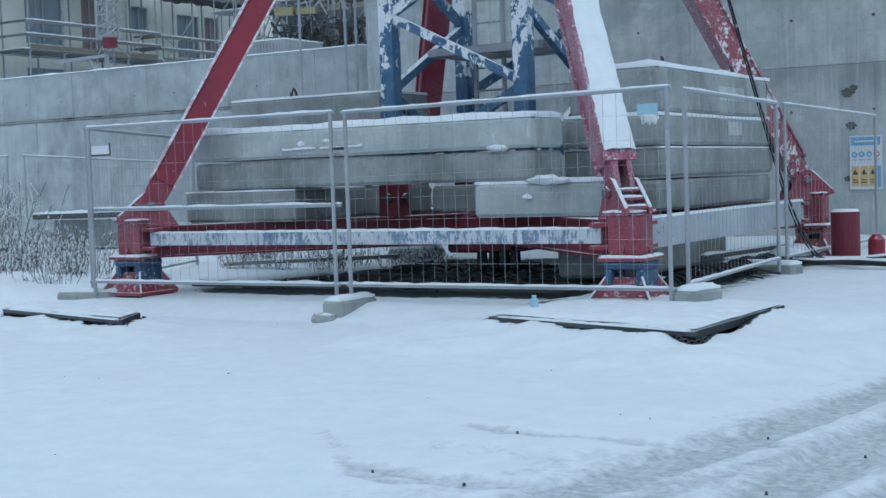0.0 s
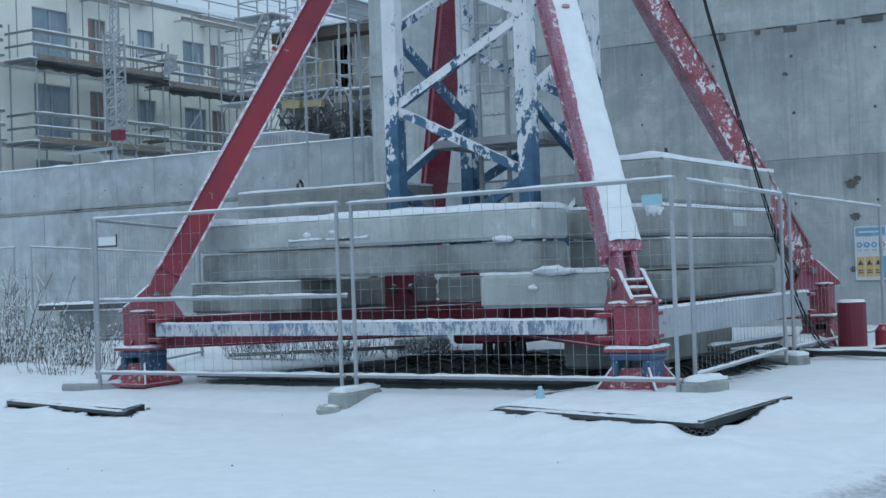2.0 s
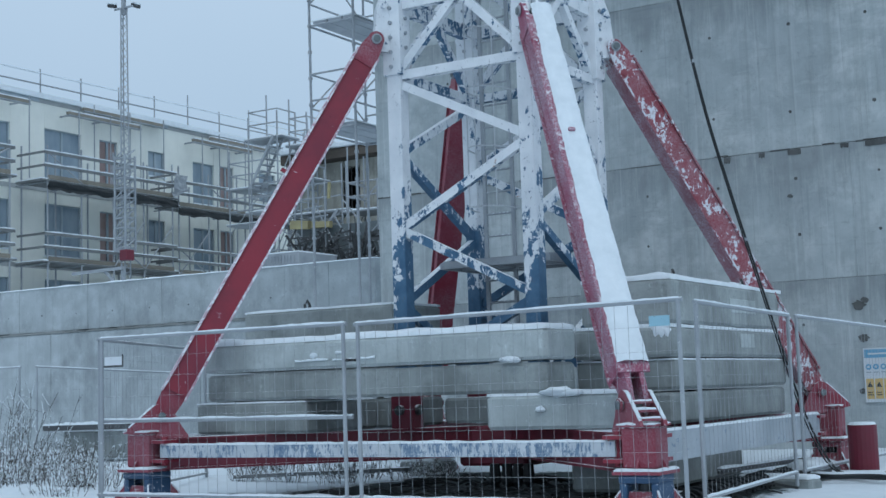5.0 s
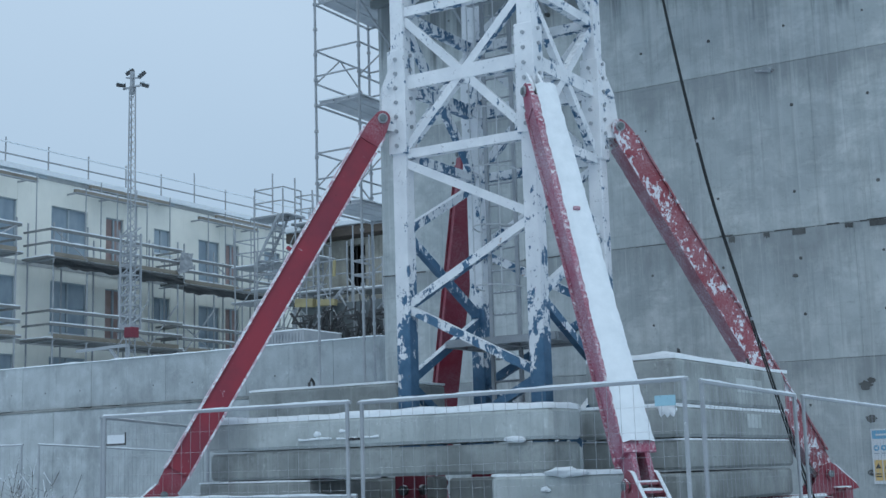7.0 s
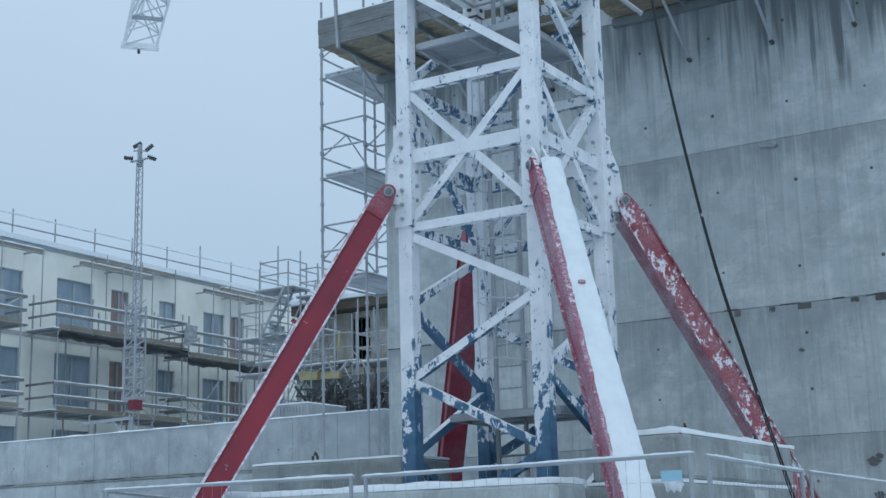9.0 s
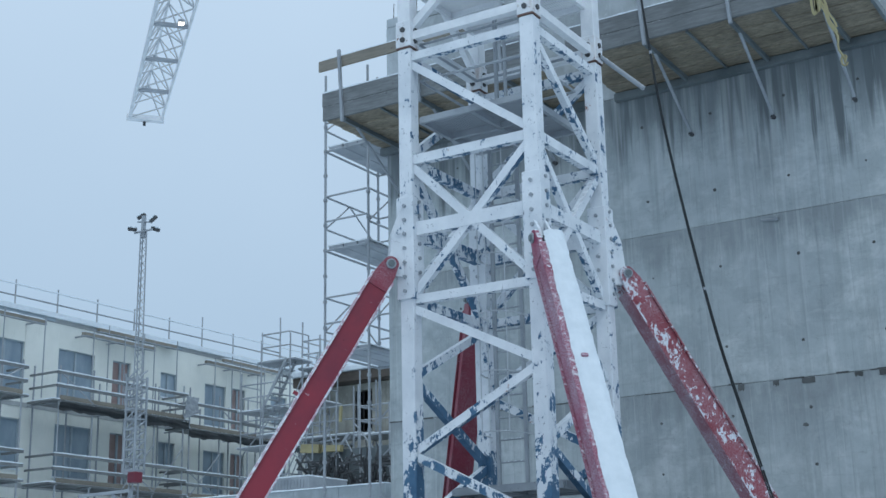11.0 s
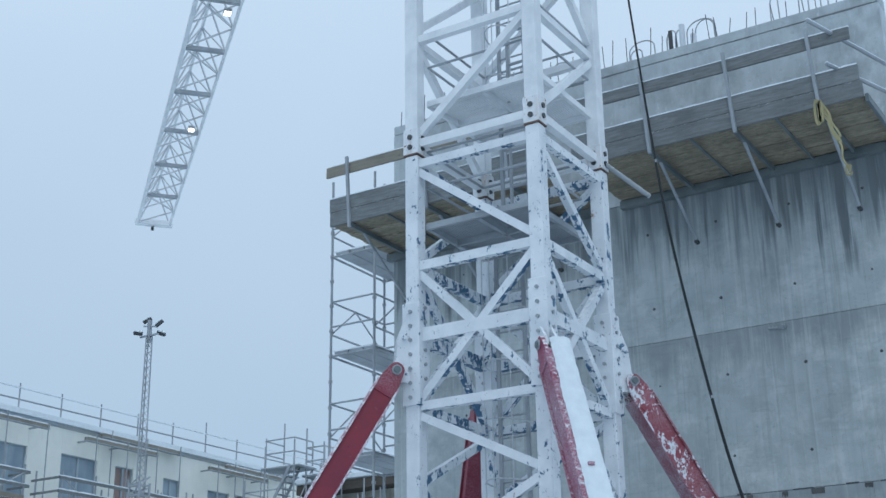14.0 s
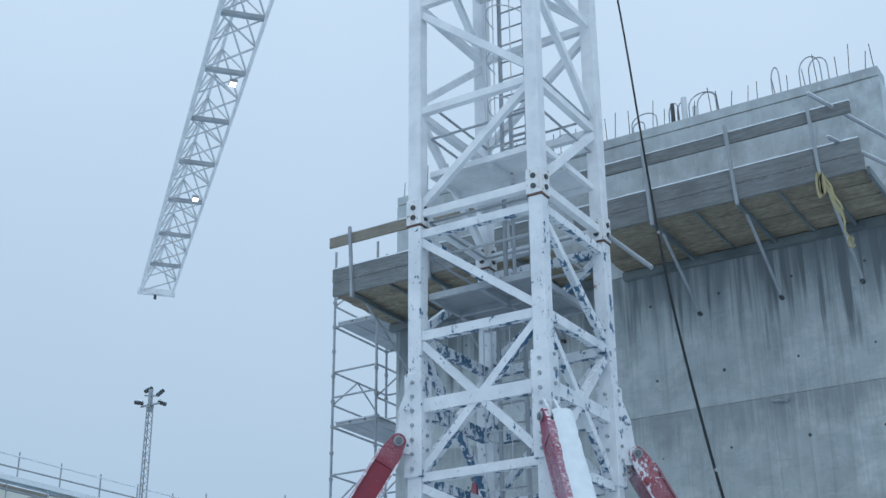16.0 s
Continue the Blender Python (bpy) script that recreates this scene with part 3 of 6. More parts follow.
def wall_panels():
    rows = ((-0.5, 2.613, 1.22), (2.62, 4.606, 2.4), (4.614, 7.213, 2.4), (7.22, 9.72, 2.4), (9.74, 12.235, 3.1))
    for k, (z0, z1, w) in enumerate(rows):
        edges, x = [WX0], WX1 - (0.62, 1.0, 1.5, 0.75, 1.1)[k]
        cuts = []
        while x > WX0 + 0.4:
            cuts.append(x)
            x -= w
        edges += sorted(cuts) + [WX1]
        for a, b in zip(edges, edges[1:]):
            proud = 0.006 * random.random()
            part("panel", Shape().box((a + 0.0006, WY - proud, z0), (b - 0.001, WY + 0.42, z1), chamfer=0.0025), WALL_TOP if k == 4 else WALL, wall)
    part("coping", Shape().box((WX0, WY + 0.0, 12.255), (WX1, WY + 0.42, 12.43), chamfer=0.008), WALL_TOP, wall, "paler top lift with a rough pour line")


wall_panels()
pour = Shape()
x = WX0 + 0.03
while x < WX1 - 0.2:
    w = random.uniform(0.12, 0.4)
    if random.random() < 0.8:
        pour.box((x, WY - 0.006, 12.238 + random.uniform(-0.02, 0.004)), (x + w, WY + 0.03, 12.254))
    x += w
part("pour_line", pour, JOINT, wall, "rough dark pour line below the top lift")
holes = Shape()
for z in (0.75, 1.95, 3.3, 4.15, 5.2, 6.5, 7.8, 9.1):
    x = WX0 + 0.35
    while x < WX1:
        xx, zz = x + random.uniform(-0.03, 0.03), z + random.uniform(-0.03, 0.03)
        holes.tube((xx, WY - 0.01, zz), (xx, WY + 0.02, zz), random.uniform(0.015, 0.03), 8)
        x += 1.2
part("tie_holes", holes, HOLE, wall, "dark formwork tie holes")["kind"] = "stuff"
stain = Shape()
for x, z, r in ((2.82, 2.2, 0.085), (2.9, 2.27, 0.05), (2.86, 1.72, 0.07), (1.55, 2.25, 0.035), (2.8, 0.95, 0.05), (1.9, 3.9, 0.035)):
    ring = [(r * (1 + 0.8 * noise.noise(Vector((math.cos(a) * 2, math.sin(a) * 2, x * 9)))) * math.cos(a) * 1.15, r * (0.8 + 0.3 * noise.noise(Vector((math.cos(a) * 2, math.sin(a) * 2, z * 5)))) * math.sin(a)) for a in np.linspace(0, 2 * math.pi, 15)[:-1]]
    stain.prism(ring, (x, WY - 0.01, z), (1, 0, 0), (0, 0, 1), 0.01)
part("patch", stain, HOLE, wall, "dark mortar patches round anchors")
# stained seam between two lifts, with a few wet blots below it
seam = Shape()
x = WX0
while x < WX1:
    w = random.uniform(0.1, 0.35)
    zz = 4.61 + 0.012 * noise.noise(Vector((x * 2, 0, 4)))
    if x + w < WX1 and random.random() < 0.65:
        seam.box((x, WY - 0.011, zz - 0.006), (x + w * 0.96, WY + 0.02, zz + random.uniform(0.004, 0.02)))
    x += w
part("seam", seam, HOLE, wall, "dark weeping seam between two lifts")
for x, w, h in ((0.25, 0.24, 0.17), (0.95, 0.1, 0.13), (1.5, 0.09, 0.1), (2.0, 0.2, 0.12), (2.75, 0.12, 0.09), (3.2, 0.3, 0.12)):
    edge = [(-w / 2, 0.0), (w / 2, 0.0)] + [(w / 2 - w * i / 6, -h * (0.7 + 0.5 * noise.noise(Vector((x * 5 + i, 3, 1))))) for i in range(7)]
    part("wet_blot", Shape().prism(edge, (x, WY - 0.009, 4.6), (1, 0, 0), (0, 0, 1), 0.006), HOLE, wall)
anchor = Shape().tube((1.75, WY - 0.02, 7.12), (1.75, WY - 0.12, 7.1), 0.035, 10).tube((1.5, WY - 0.03, 7.14), (1.75, WY - 0.03, 7.1), 0.02, 8)
solid("wall_anchor", anchor, STEEL, "small steel anchor fixed to the concrete wall", "anchor")


def rebars():
    rod = Shape()
    x = WX0 + 0.1
    while x < WX1 - 0.05:
        h = random.uniform(0.34, 0.62)
        rod.path([(x, WY + 0.1, 12.38), (x + random.uniform(-0.05, 0.05), WY + 0.1, 12.42 + h)], 0.0075, 5)
        x += random.uniform(0.13, 0.34)
    bars = solid("starter_bars", rod, STEEL_DARK, "thin steel starter bars standing out of the wall top", "rebar", kind="stuff")
    for x, w, h in ((-0.6, 0.48, 0.46), (-0.58, 0.22, 0.32), (0.12, 0.18, 0.5), (0.28, 0.16, 0.48), (0.5, 0.5, 0.56), (0.66, 0.36, 0.54), (2.01, 0.14, 0.64), (2.5, 0.36, 0.66), (2.66, 0.32, 0.6), (-2.2, 0.4, 0.5)):
        pts = [(x, WY + 0.2, 12.4)] + [(x + w / 2 - w / 2 * math.cos(a), WY + 0.2 + 0.04 * math.sin(a), 12.42 + h * 0.6 + h * 0.4 * math.sin(a)) for a in np.linspace(0, math.pi, 11)] + [(x + w, WY + 0.24, 12.4)]
        solid("rebar_loop", Shape().path(pts, 0.012, 6), STEEL, "bent reinforcement loop on the wall top", "rebar", "rebar loops")
    for x, r, h, m in ((0.2, 0.038, 0.46, STEEL_DARK), (0.42, 0.052, 0.52, SIGN_WHITE), (0.62, 0.052, 0.28, SIGN_WHITE), (0.84, 0.06, 0.08, SIGN_WHITE)):
        solid("conduit_stub", Shape().tube((x, WY + 0.18, 12.38), (x, WY + 0.18, 12.42 + h), r, 12), m, "plastic conduit stub sticking out of the wall top", "pipe", "conduit stubs")


rebars()

# ---- bracket platforms on the tall wall ----
PY, PZ = 3.7, 9.76


def platform(x0, x1, posts, end_rail):
    p = thing("bracket_platform", ((x0 + x1) / 2, WY, PZ), "timber-decked formwork platform bracketed to the concrete wall", "work platform", "bracket platforms")
    n = int((WY - PY - 0.1) / 0.14)
    for i in range(n):
        y = PY + 0.05 + i * (WY - PY - 0.1) / n
        part("deck_board", Shape().box((x0 + 0.02, y, PZ + 0.014 * (i * 7 % 3) / 2), (x1 - 0.02 - 0.006 * (i * 5 % 4), y + (WY - PY - 0.1) / n - 0.012, PZ + 0.045), chamfer=0.007), PLY, p)
    part("toe_board", Shape().box((x0, PY - 0.05, PZ - 0.02), (x1, PY - 0.005, PZ + 0.235), chamfer=0.006), PLANK_GREY, p)
    part("toe_board", Shape().box((x0 - 0.01, PY - 0.052, PZ + 0.243), (x1 - 0.03, PY - 0.005, PZ + 0.5), chamfer=0.006), PLANK_GREY, p)
    part("guard_board", Shape().box((x0 + (0.05 if end_rail else -0.12), PY - 0.02, PZ + 0.95), (x1 - 0.1, PY + 0.02, PZ + 1.15), chamfer=0.006), PLANK_GREY if end_rail else PLANK_TAN, p)
    part("snow_cap", Shape().ridge((x0, PY - 0.03, PZ + 0.498), (x1 - 0.05, PY - 0.03, PZ + 0.498), 0.06, 0.03, 3).ridge((x0, PY, PZ + 1.148), (x1 - 0.1, PY, PZ + 1.148), 0.05, 0.025, 8), SNOW, p, "thin line of snow")
    part("wall_beam", Shape().box((x0, WY - 0.16, PZ - 0.14), (x1, WY - 0.03, PZ - 0.005), chamfer=0.008), STEEL_WEATHERED, p)
    for x in posts:
        br = part("bracket", Shape().bar((x, PY + 0.02, PZ - 0.05), (x, WY - 0.02, PZ - 0.05), 0.05, 0.08), STEEL_WEATHERED, p)
        part("bracket_prop", Shape().tube((x, PY + 0.4, PZ - 0.08), (x - 0.04, WY - 0.03, PZ - 0.95), 0.026, 8), STEEL, br)
        part("shoe", Shape().tube((x - 0.04, WY - 0.08, PZ - 0.97), (x - 0.04, WY, PZ - 0.97), 0.036, 8), STEEL_DARK, br)
        part("post", Shape().bar((x + 0.03, PY - 0.08, PZ - 0.12), (x - 0.06, PY - 0.06, PZ + 1.25), 0.05, 0.05, (0, 1, 0)), STEEL, p)
    for i in range(1, len(posts)):
        x = (posts[i] + posts[i - 1]) / 2
        part("joist", Shape().bar((x, PY, PZ - 0.03), (x, WY - 0.05, PZ - 0.02), 0.035, 0.035), STEEL_WEATHERED, p)
    if end_rail:
        for a, b in (((3.3, 3.1, 1.1), (4.08, 5.7, 1.1)), ((3.42, 3.42, 0.5), (4.12, 5.4, 0.5))):
            tube = part("end_rail", Shape().tube((a[0], a[1], PZ + a[2]), (b[0], b[1], PZ + b[2]), 0.028, 8), STEEL, p)
            part("snow_line", Shape().ridge((a[0], a[1], PZ + a[2] + 0.024), (b[0], b[1], PZ + b[2] + 0.024), 0.05, 0.018, a[2]), SNOW, tube)
        part("end_beam", Shape().bar((x1 + 0.03, PY, PZ - 0.03), (x1 + 0.03, WY, PZ - 0.03), 0.05, 0.12), STEEL_WEATHERED, p)
    return p


platform(-5.62, -1.25, (-5.2, -3.6, -2.0), False)
platform(-0.82, 3.83, (0.5, 1.88, 3.17), True)
strap = Shape()
for cx, w, h in ((3.15, 0.035, 0.2), (3.2, 0.028, 0.17)):
    loop = [(cx + w * math.sin(a) + 0.02, PY - 0.13, PZ - 0.14 + h * math.cos(a)) for a in np.linspace(0, 2 * math.pi, 19)]
    for p, q in zip(loop, loop[1:]):
        strap.bar(p, q, 0.035, 0.008, (0, 1, 0))
for x0, dx, z1 in ((3.2, 0.2, 0.62), (3.23, 0.21, 0.66), (3.26, 0.19, 0.58)):
    tail = [(x0 + dx * t + 0.012 * math.sin(11 * t + x0 * 40), PY - 0.12 + 0.02 * math.sin(7 * t), PZ - 0.02 - z1 * t) for t in np.linspace(0, 1, 10)]
    for p, q in zip(tail, tail[1:]):
        strap.bar(p, q, 0.03, 0.008, (0, 1, 0))
hook = [(3.42 + 0.08 * t + 0.02 * math.sin(9 * t), PY - 0.11, PZ - 0.66 - 0.5 * t) for t in np.linspace(0, 1, 8)]
hook += [(3.51 + 0.045 * math.cos(a), PY - 0.11, PZ - 1.12 + 0.08 * math.sin(a)) for a in np.linspace(0.8, 5.8, 9)]
strap.path(hook, 0.016, 5)
solid("lifting_strap", strap, YELLOW, "looped yellow webbing strap hanging from the platform post", "strap")
solid("lifting_strap", Shape().path([(-1.3 - 1.2, PY + 0.2, PZ + 0.1), (-2.55, PY + 0.1, PZ - 0.15), (-2.45, PY + 0.1, PZ - 0.3), (-2.4, PY + 0.15, PZ + 0.0)], 0.02, 5), YELLOW, "small yellow strap hanging below the timber deck", "strap")
solid("steel_prop", Shape().tube((0.62, 0.84, 8.72), (1.546, 1.0, 7.8), 0.032, 10), STEEL, "galvanised tube sticking out beside the crane mast", "tube")

# ---- retaining wall, terrace ----
RY = 9.0
rw = solid("wall_west", B((-40, RY + 0.02, -0.5), (-8.02, RY + 0.55, 2.85)), WALL_PALE, "long pale concrete retaining wall with a snow line on top", "wall", kind="structure")
x = -8.02
k = 0
while x > -30:
    part("panel", Shape().box((x - 2.392, RY - 0.004 * (k % 3), -0.5), (x, RY + 0.56, 2.82), chamfer=0.003), WALL_PALE, rw)
    k, x = k + 1, x - 2.4
x = -8.02
while x > -30:
    part("upper_panel", Shape().box((x - 1.194, RY + 0.07 - 0.003 * (k % 2), 2.9), (x, RY + 0.4, 3.98), chamfer=0.003), WALL_PALE, rw)
    k, x = k + 1, x - 1.2
part("pour_line", Shape().ridge((-8.05, RY + 0.03, 2.84), (-30, RY + 0.03, 2.84), 0.1, 0.06, 4, 0.3), JOINT, rw, "rough pour line between the lifts")
part("snow_cap", Shape().ridge((-8.05, RY + 0.22, 3.975), (-30, RY + 0.22, 3.975), 0.36, 0.045, 5, 0.3), SNOW, rw, "snow on the wall top")
studs = Shape()
for i in range(18):
    studs.tube((-8.4 - i * 1.2, RY + 0.07, 3.3), (-8.4 - i * 1.2, RY + 0.06, 3.3), 0.017, 8)
part("tie_holes", studs, HOLE, rw)
solid("terrace", B((-120, RY + 0.4, -0.6), (-5.7, 140, 3.3)), SNOW, "snowy upper ground behind the retaining wall", "ground", kind="structure")

# ---- the tower crane ----
S, M = 3.0, 0.882
CORNERS = ((-S, -S), (S, -S), (S, S), (-S, S))
crane = thing("tower_crane", (0, 0, 0), "tower crane foot with red struts and flaking white and blue mast", "crane")


def mast():
    zb = 0.95
    for sx, sy in ((-1, -1), (1, -1), (1, 1), (-1, 1)):
        leg = part("mast_leg", Shape().box((sx * M - 0.095, sy * M - 0.095, zb), (sx * M + 0.095, sy * M + 0.095, 8.24), chamfer=0.012), MAST_WHITE, crane)
        up = part("upper_mast_leg", Shape().box((sx * M - 0.095, sy * M - 0.095, 8.25), (sx * M + 0.095, sy * M + 0.095, 17.5), chamfer=0.012), WHITE_STEEL, crane)
        sleeve = part("joint_sleeve", Shape().box((sx * M - 0.112, sy * M - 0.112, 8.265), (sx * M + 0.112, sy * M + 0.112, 8.62), chamfer=0.01), RUSTY_WHITE, up)
        bolts, rust = Shape(), Shape()
        for z in (8.355, 8.495):
            bolts.tube((sx * M, sy * M - 0.132, z), (sx * M, sy * M + 0.132, z), 0.036, 8).tube((sx * M - 0.132, sy * M, z), (sx * M + 0.132, sy * M, z), 0.036, 8)
        part("joint_bolts", bolts, STEEL_DARK, up, "rusty joint bolts")
        part("joint_seam", rust.box((sx * M - 0.106, sy * M - 0.106, 8.243), (sx * M + 0.106, sy * M + 0.106, 8.264)), RUST, up, "rusty seam of the mast joint")
        # bolted gusset plates round the strut heads
        g = Shape()
        for z0, z1 in ((4.95, 6.25),):
            g.box((sx * M - 0.125, sy * M - 0.125, z0), (sx * M + 0.125, sy * M + 0.125, z1), chamfer=0.01)
        cuff = part("gusset_cuff", g, MAST_WHITE, crane)
        for i in range(7):
            z = 5.05 + i * 0.18
            part("cuff_bolt", Shape().tube((sx * M, sy * M - 0.148, z), (sx * M, sy * M + 0.148, z), 0.024, 8), STEEL, cuff)
            part("cuff_bolt", Shape().tube((sx * M - 0.148, sy * M, z + 0.06), (sx * M + 0.148, sy * M, z + 0.06), 0.024, 8), STEEL, cuff)
    # lattice on four faces; the front one's pattern, turned round the mast
    flat = ((11.62, 0.1), (9.93, 0.1), (8.42, 0.11), (8.13, 0.11), (6.74, 0.12), (5.84, 0.17), (4.95, 0.11), (3.1, 0.0), (13.3, 0.1))
    lean = ((11.45, 10.15, 0), (9.86, 8.55, 1), (8.02, 6.86, 0), (6.64, 5.05, 0), (6.64, 5.03, 1), (4.83, 4.05, 0), (3.95, 3.13, 1), (3.05, 2.25, 0), (2.14, 1.3, 1), (13.2, 11.75, 1), (14.8, 13.4, 0), (16.4, 14.9, 1))
    for k in range(4):
        turn = Matrix.Rotation(k * math.pi / 2, 4, "Z")
        e = M - 0.08
        at = lambda s, z: turn @ Vector((s * e, -M, z))
        for z, w in flat:
            if w:
                part("horizontal_brace", Shape().bar(at(-1, z), at(1, z), 0.1, w), (MAST_WHITE if k < 2 else MAST_BLUE) if z < 8.3 else WHITE_STEEL, crane)
        for z0, z1, back in lean:
            s = -1 if back else 1
            part("diagonal_brace", Shape().bar(at(-s, z0), at(s, z1), 0.085, 0.1), (MAST_WHITE if k < 2 else MAST_BLUE) if z0 < 8.3 else WHITE_STEEL, crane)
    # inner landings
    for z, x0, x1, y0, y1 in ((2.72, -0.75, 0.75, -0.2, 0.75), (7.35, -0.78, 0.7, -0.75, 0.7), (9.1, -0.78, 0.85, -0.7, 0.8), (12.6, -0.78, 0.7, -0.7, 0.7)):
        grate = Shape()
        for i in range(int((x1 - x0) / 0.034)):
            grate.box((x0 + 0.02 + i * 0.034, y0 + 0.02, z), (x0 + 0.037 + i * 0.034, y1 - 0.02, z + 0.02))
        for i in range(int((y1 - y0) / 0.1)):
            grate.box((x0 + 0.02, y0 + 0.04 + i * 0.1, z + 0.002), (x1 - 0.02, y0 + 0.052 + i * 0.1, z + 0.018))
        deck = part("landing", grate, STEEL if z < 8 else WHITE_STEEL, crane, "open steel grating of the landing")
        deck["kind"] = "stuff"
        rim = Shape()
        for a, b in (((x0, y0), (x1, y0)), ((x1, y0), (x1, y1)), ((x1, y1), (x0, y1)), ((x0, y1), (x0, y0)), ((x0, (y0 + y1) / 2), (x1, (y0 + y1) / 2)), (((x0 + x1) / 2, y0), ((x0 + x1) / 2, y1))):
            rim.bar((*a, z - 0.04), (*b, z - 0.04), 0.05, 0.08)
        part("landing_frame", rim, STEEL if z < 8 else WHITE_STEEL, deck)
        if z > 5:
            gx = 0.1
            for h in (0.5, 1.0):
                for a, b in (((x0, y0), (x1, y0)), ((x1, y0), (x1, y1)), ((x0, y0), (x0, y1)), ((x0, y1), (x1, y1))):
                    part("guard_rail", Shape().tube((*a, z + h), (*b, z + h), 0.018, 6), STEEL, deck)
                part("gate_rail", Shape().tube((gx, -0.1, z + 0.05 + h), (gx + 0.42, -0.1, z + 0.05 + h), 0.022, 6), STEEL, deck)
            for x in (gx, gx + 0.42):
                part("gate_post", Shape().tube((x, -0.1, z), (x, -0.1, z + 1.1), 0.025, 6), STEEL, deck)
    # ladder with hoops
    for x0, y, z0, z1 in ((-0.5, 0.5, 1.2, 7.4), (-0.36, 0.5, 7.4, 13.5)):
        lad = part("ladder", Shape().bar((x0, y, z0), (x0, y, z1), 0.045).bar((x0 + 0.4, y, z0), (x0 + 0.4, y, z1), 0.045), STEEL, crane)
        z = z0 + 0.2
        while z < z1:
            part("rung", Shape().tube((x0, y, z), (x0 + 0.4, y, z), 0.014, 6), STEEL, lad)
            z += 0.28
        cage = Shape()
        z = z0 + 2.2
        while z < z1:
            part("ladder_hoop", Shape().path([(x0 + 0.2 - 0.29 * math.cos(a), y - 0.55 * math.sin(a), z) for a in np.linspace(0, math.pi, 11)], 0.01, 5), STEEL_PALE, lad)
            z += 0.75
        for a in (0.8, 1.57, 2.3):
            cage.tube((x0 + 0.2 - 0.29 * math.cos(a), y - 0.55 * math.sin(a), z0 + 2.2), (x0 + 0.2 - 0.29 * math.cos(a), y - 0.55 * math.sin(a), z - 0.75), 0.008, 5)
        part("cage_bar", cage, STEEL_PALE, lad)


mast()

PIN_TOP, PIN_FOOT = (1.075, 5.37), (2.885, 0.985)


def strut(sx, sy, mat, snowed):
    """A box girder from the corner's pin up to the mast, with a slim eye at both ends."""
    d = Vector((sx, sy, 0)).normalized()
    side = Vector((-sy, sx, 0)).normalized()
    foot = Vector((sx * PIN_FOOT[0], sy * PIN_FOOT[0], PIN_FOOT[1]))
    head = Vector((sx * PIN_TOP[0], sy * PIN_TOP[0], PIN_TOP[1]))
    run = (head - foot).normalized()
    up = side.cross(run)
    up = up if up.z > 0 else -up
    st = part("strut", Shape().bar(foot + run * 0.3, head - run * 0.24, 0.26, 0.27, up), mat, crane)
    for u in (0.14, -0.14):
        part("strut_flange", Shape().bar(foot + run * 0.26 + up * u, head - run * 0.2 + up * u, 0.31, 0.022, up), RED_RIME if mat is RED else RED_UNDER if mat is RED_CAKED and u < 0 else mat, st)
    for s in (-0.15, 0.15):
        rim = Shape()
        for u in (0.135, -0.135):
            rim.bar(foot + run * 0.3 + side * s + up * u, head - run * 0.25 + side * s + up * u, 0.026, 0.018, up)
        part("flange_edge", rim, RED_RIME if mat is RED else mat, st)
    for p in (foot, head):
        k = 1 if p is foot else -1
        ears = Shape()
        for s in ((-0.07, 0.07) if p is foot else (-0.12, 0.12)):
            out = [(-0.098 * math.cos(a), 0.098 * math.sin(a)) for a in np.linspace(-math.pi / 2, math.pi / 2, 11)] + [(0.12, 0.125), (0.34, 0.142), (0.34, -0.142), (0.12, -0.125)]
            ears.prism(out, p + side * s, run * k, up, 0.05)
        part("strut_eye", ears, RED_FROST if mat is RED else mat, st)
        arch = [(0.1 * math.cos(a), 0.1 * math.sin(a)) for a in np.linspace(0, math.pi, 9)]
        part("end_stiffener", Shape().prism(arch, p + run * k * 0.34 + side * -0.131 * (1 if sx * sy > 0 else -1), up * k, run * k, 0.02), mat, st)
        part("pin", Shape().tube(p - side * 0.19, p + side * 0.19, 0.042, 14), STEEL_WEATHERED, st, "bare steel pin")
        for s in (-0.162, 0.162):
            part("pin_washer", Shape().tube(p + side * (s - 0.01), p + side * (s + 0.01), 0.062, 14), STEEL if p is head else RED_FROST, st)
    part("lifting_lug", Shape().bar(foot.lerp(head, 0.62) + up * 0.14, foot.lerp(head, 0.62) + up * 0.21, 0.035, 0.07, side), mat, st)
    if snowed:
        # the sheet has crept to one edge and lies bare along the other
        a, b = foot + run * 0.36 + up * 0.15, head - run * 0.04 + up * 0.152
        n, m = 110, 13
        sh, vs = Shape(), []
        for i in range(n + 1):
            p = a.lerp(b, i / n)
            left = -0.145 + 0.07 * i / n + 0.012 * noise.noise(p * 5) + 0.012 * noise.noise(p * 19)
            right = 0.163 + 0.01 * noise.noise(p * 9)
            for j in range(m):
                w = left + (right - left) * j / (m - 1)
                q = noise.noise(p * 7 + side * w * 22) + 0.5 * noise.noise(p * 21 + side * w * 40)
                t = (0.032 + 0.011 * q) * min(1.0, 0.05 + 5 * min(j, m - 1 - j) / (m - 1))
                vs.append(p + side * w + up * (t + 0.002))
        fs = [(i * m + j, i * m + j + 1, i * m + j + m + 1, i * m + j + m) for i in range(n) for j in range(m - 1)]
        sh.add(vs, fs)
        sh.smooth = True
        part("snow_cap", sh, SNOW, st, "sheet of snow on the strut")
    # ears on the mast leg that hold the strut
    holder = Shape()
    tall = 0.3 if snowed else 0.88
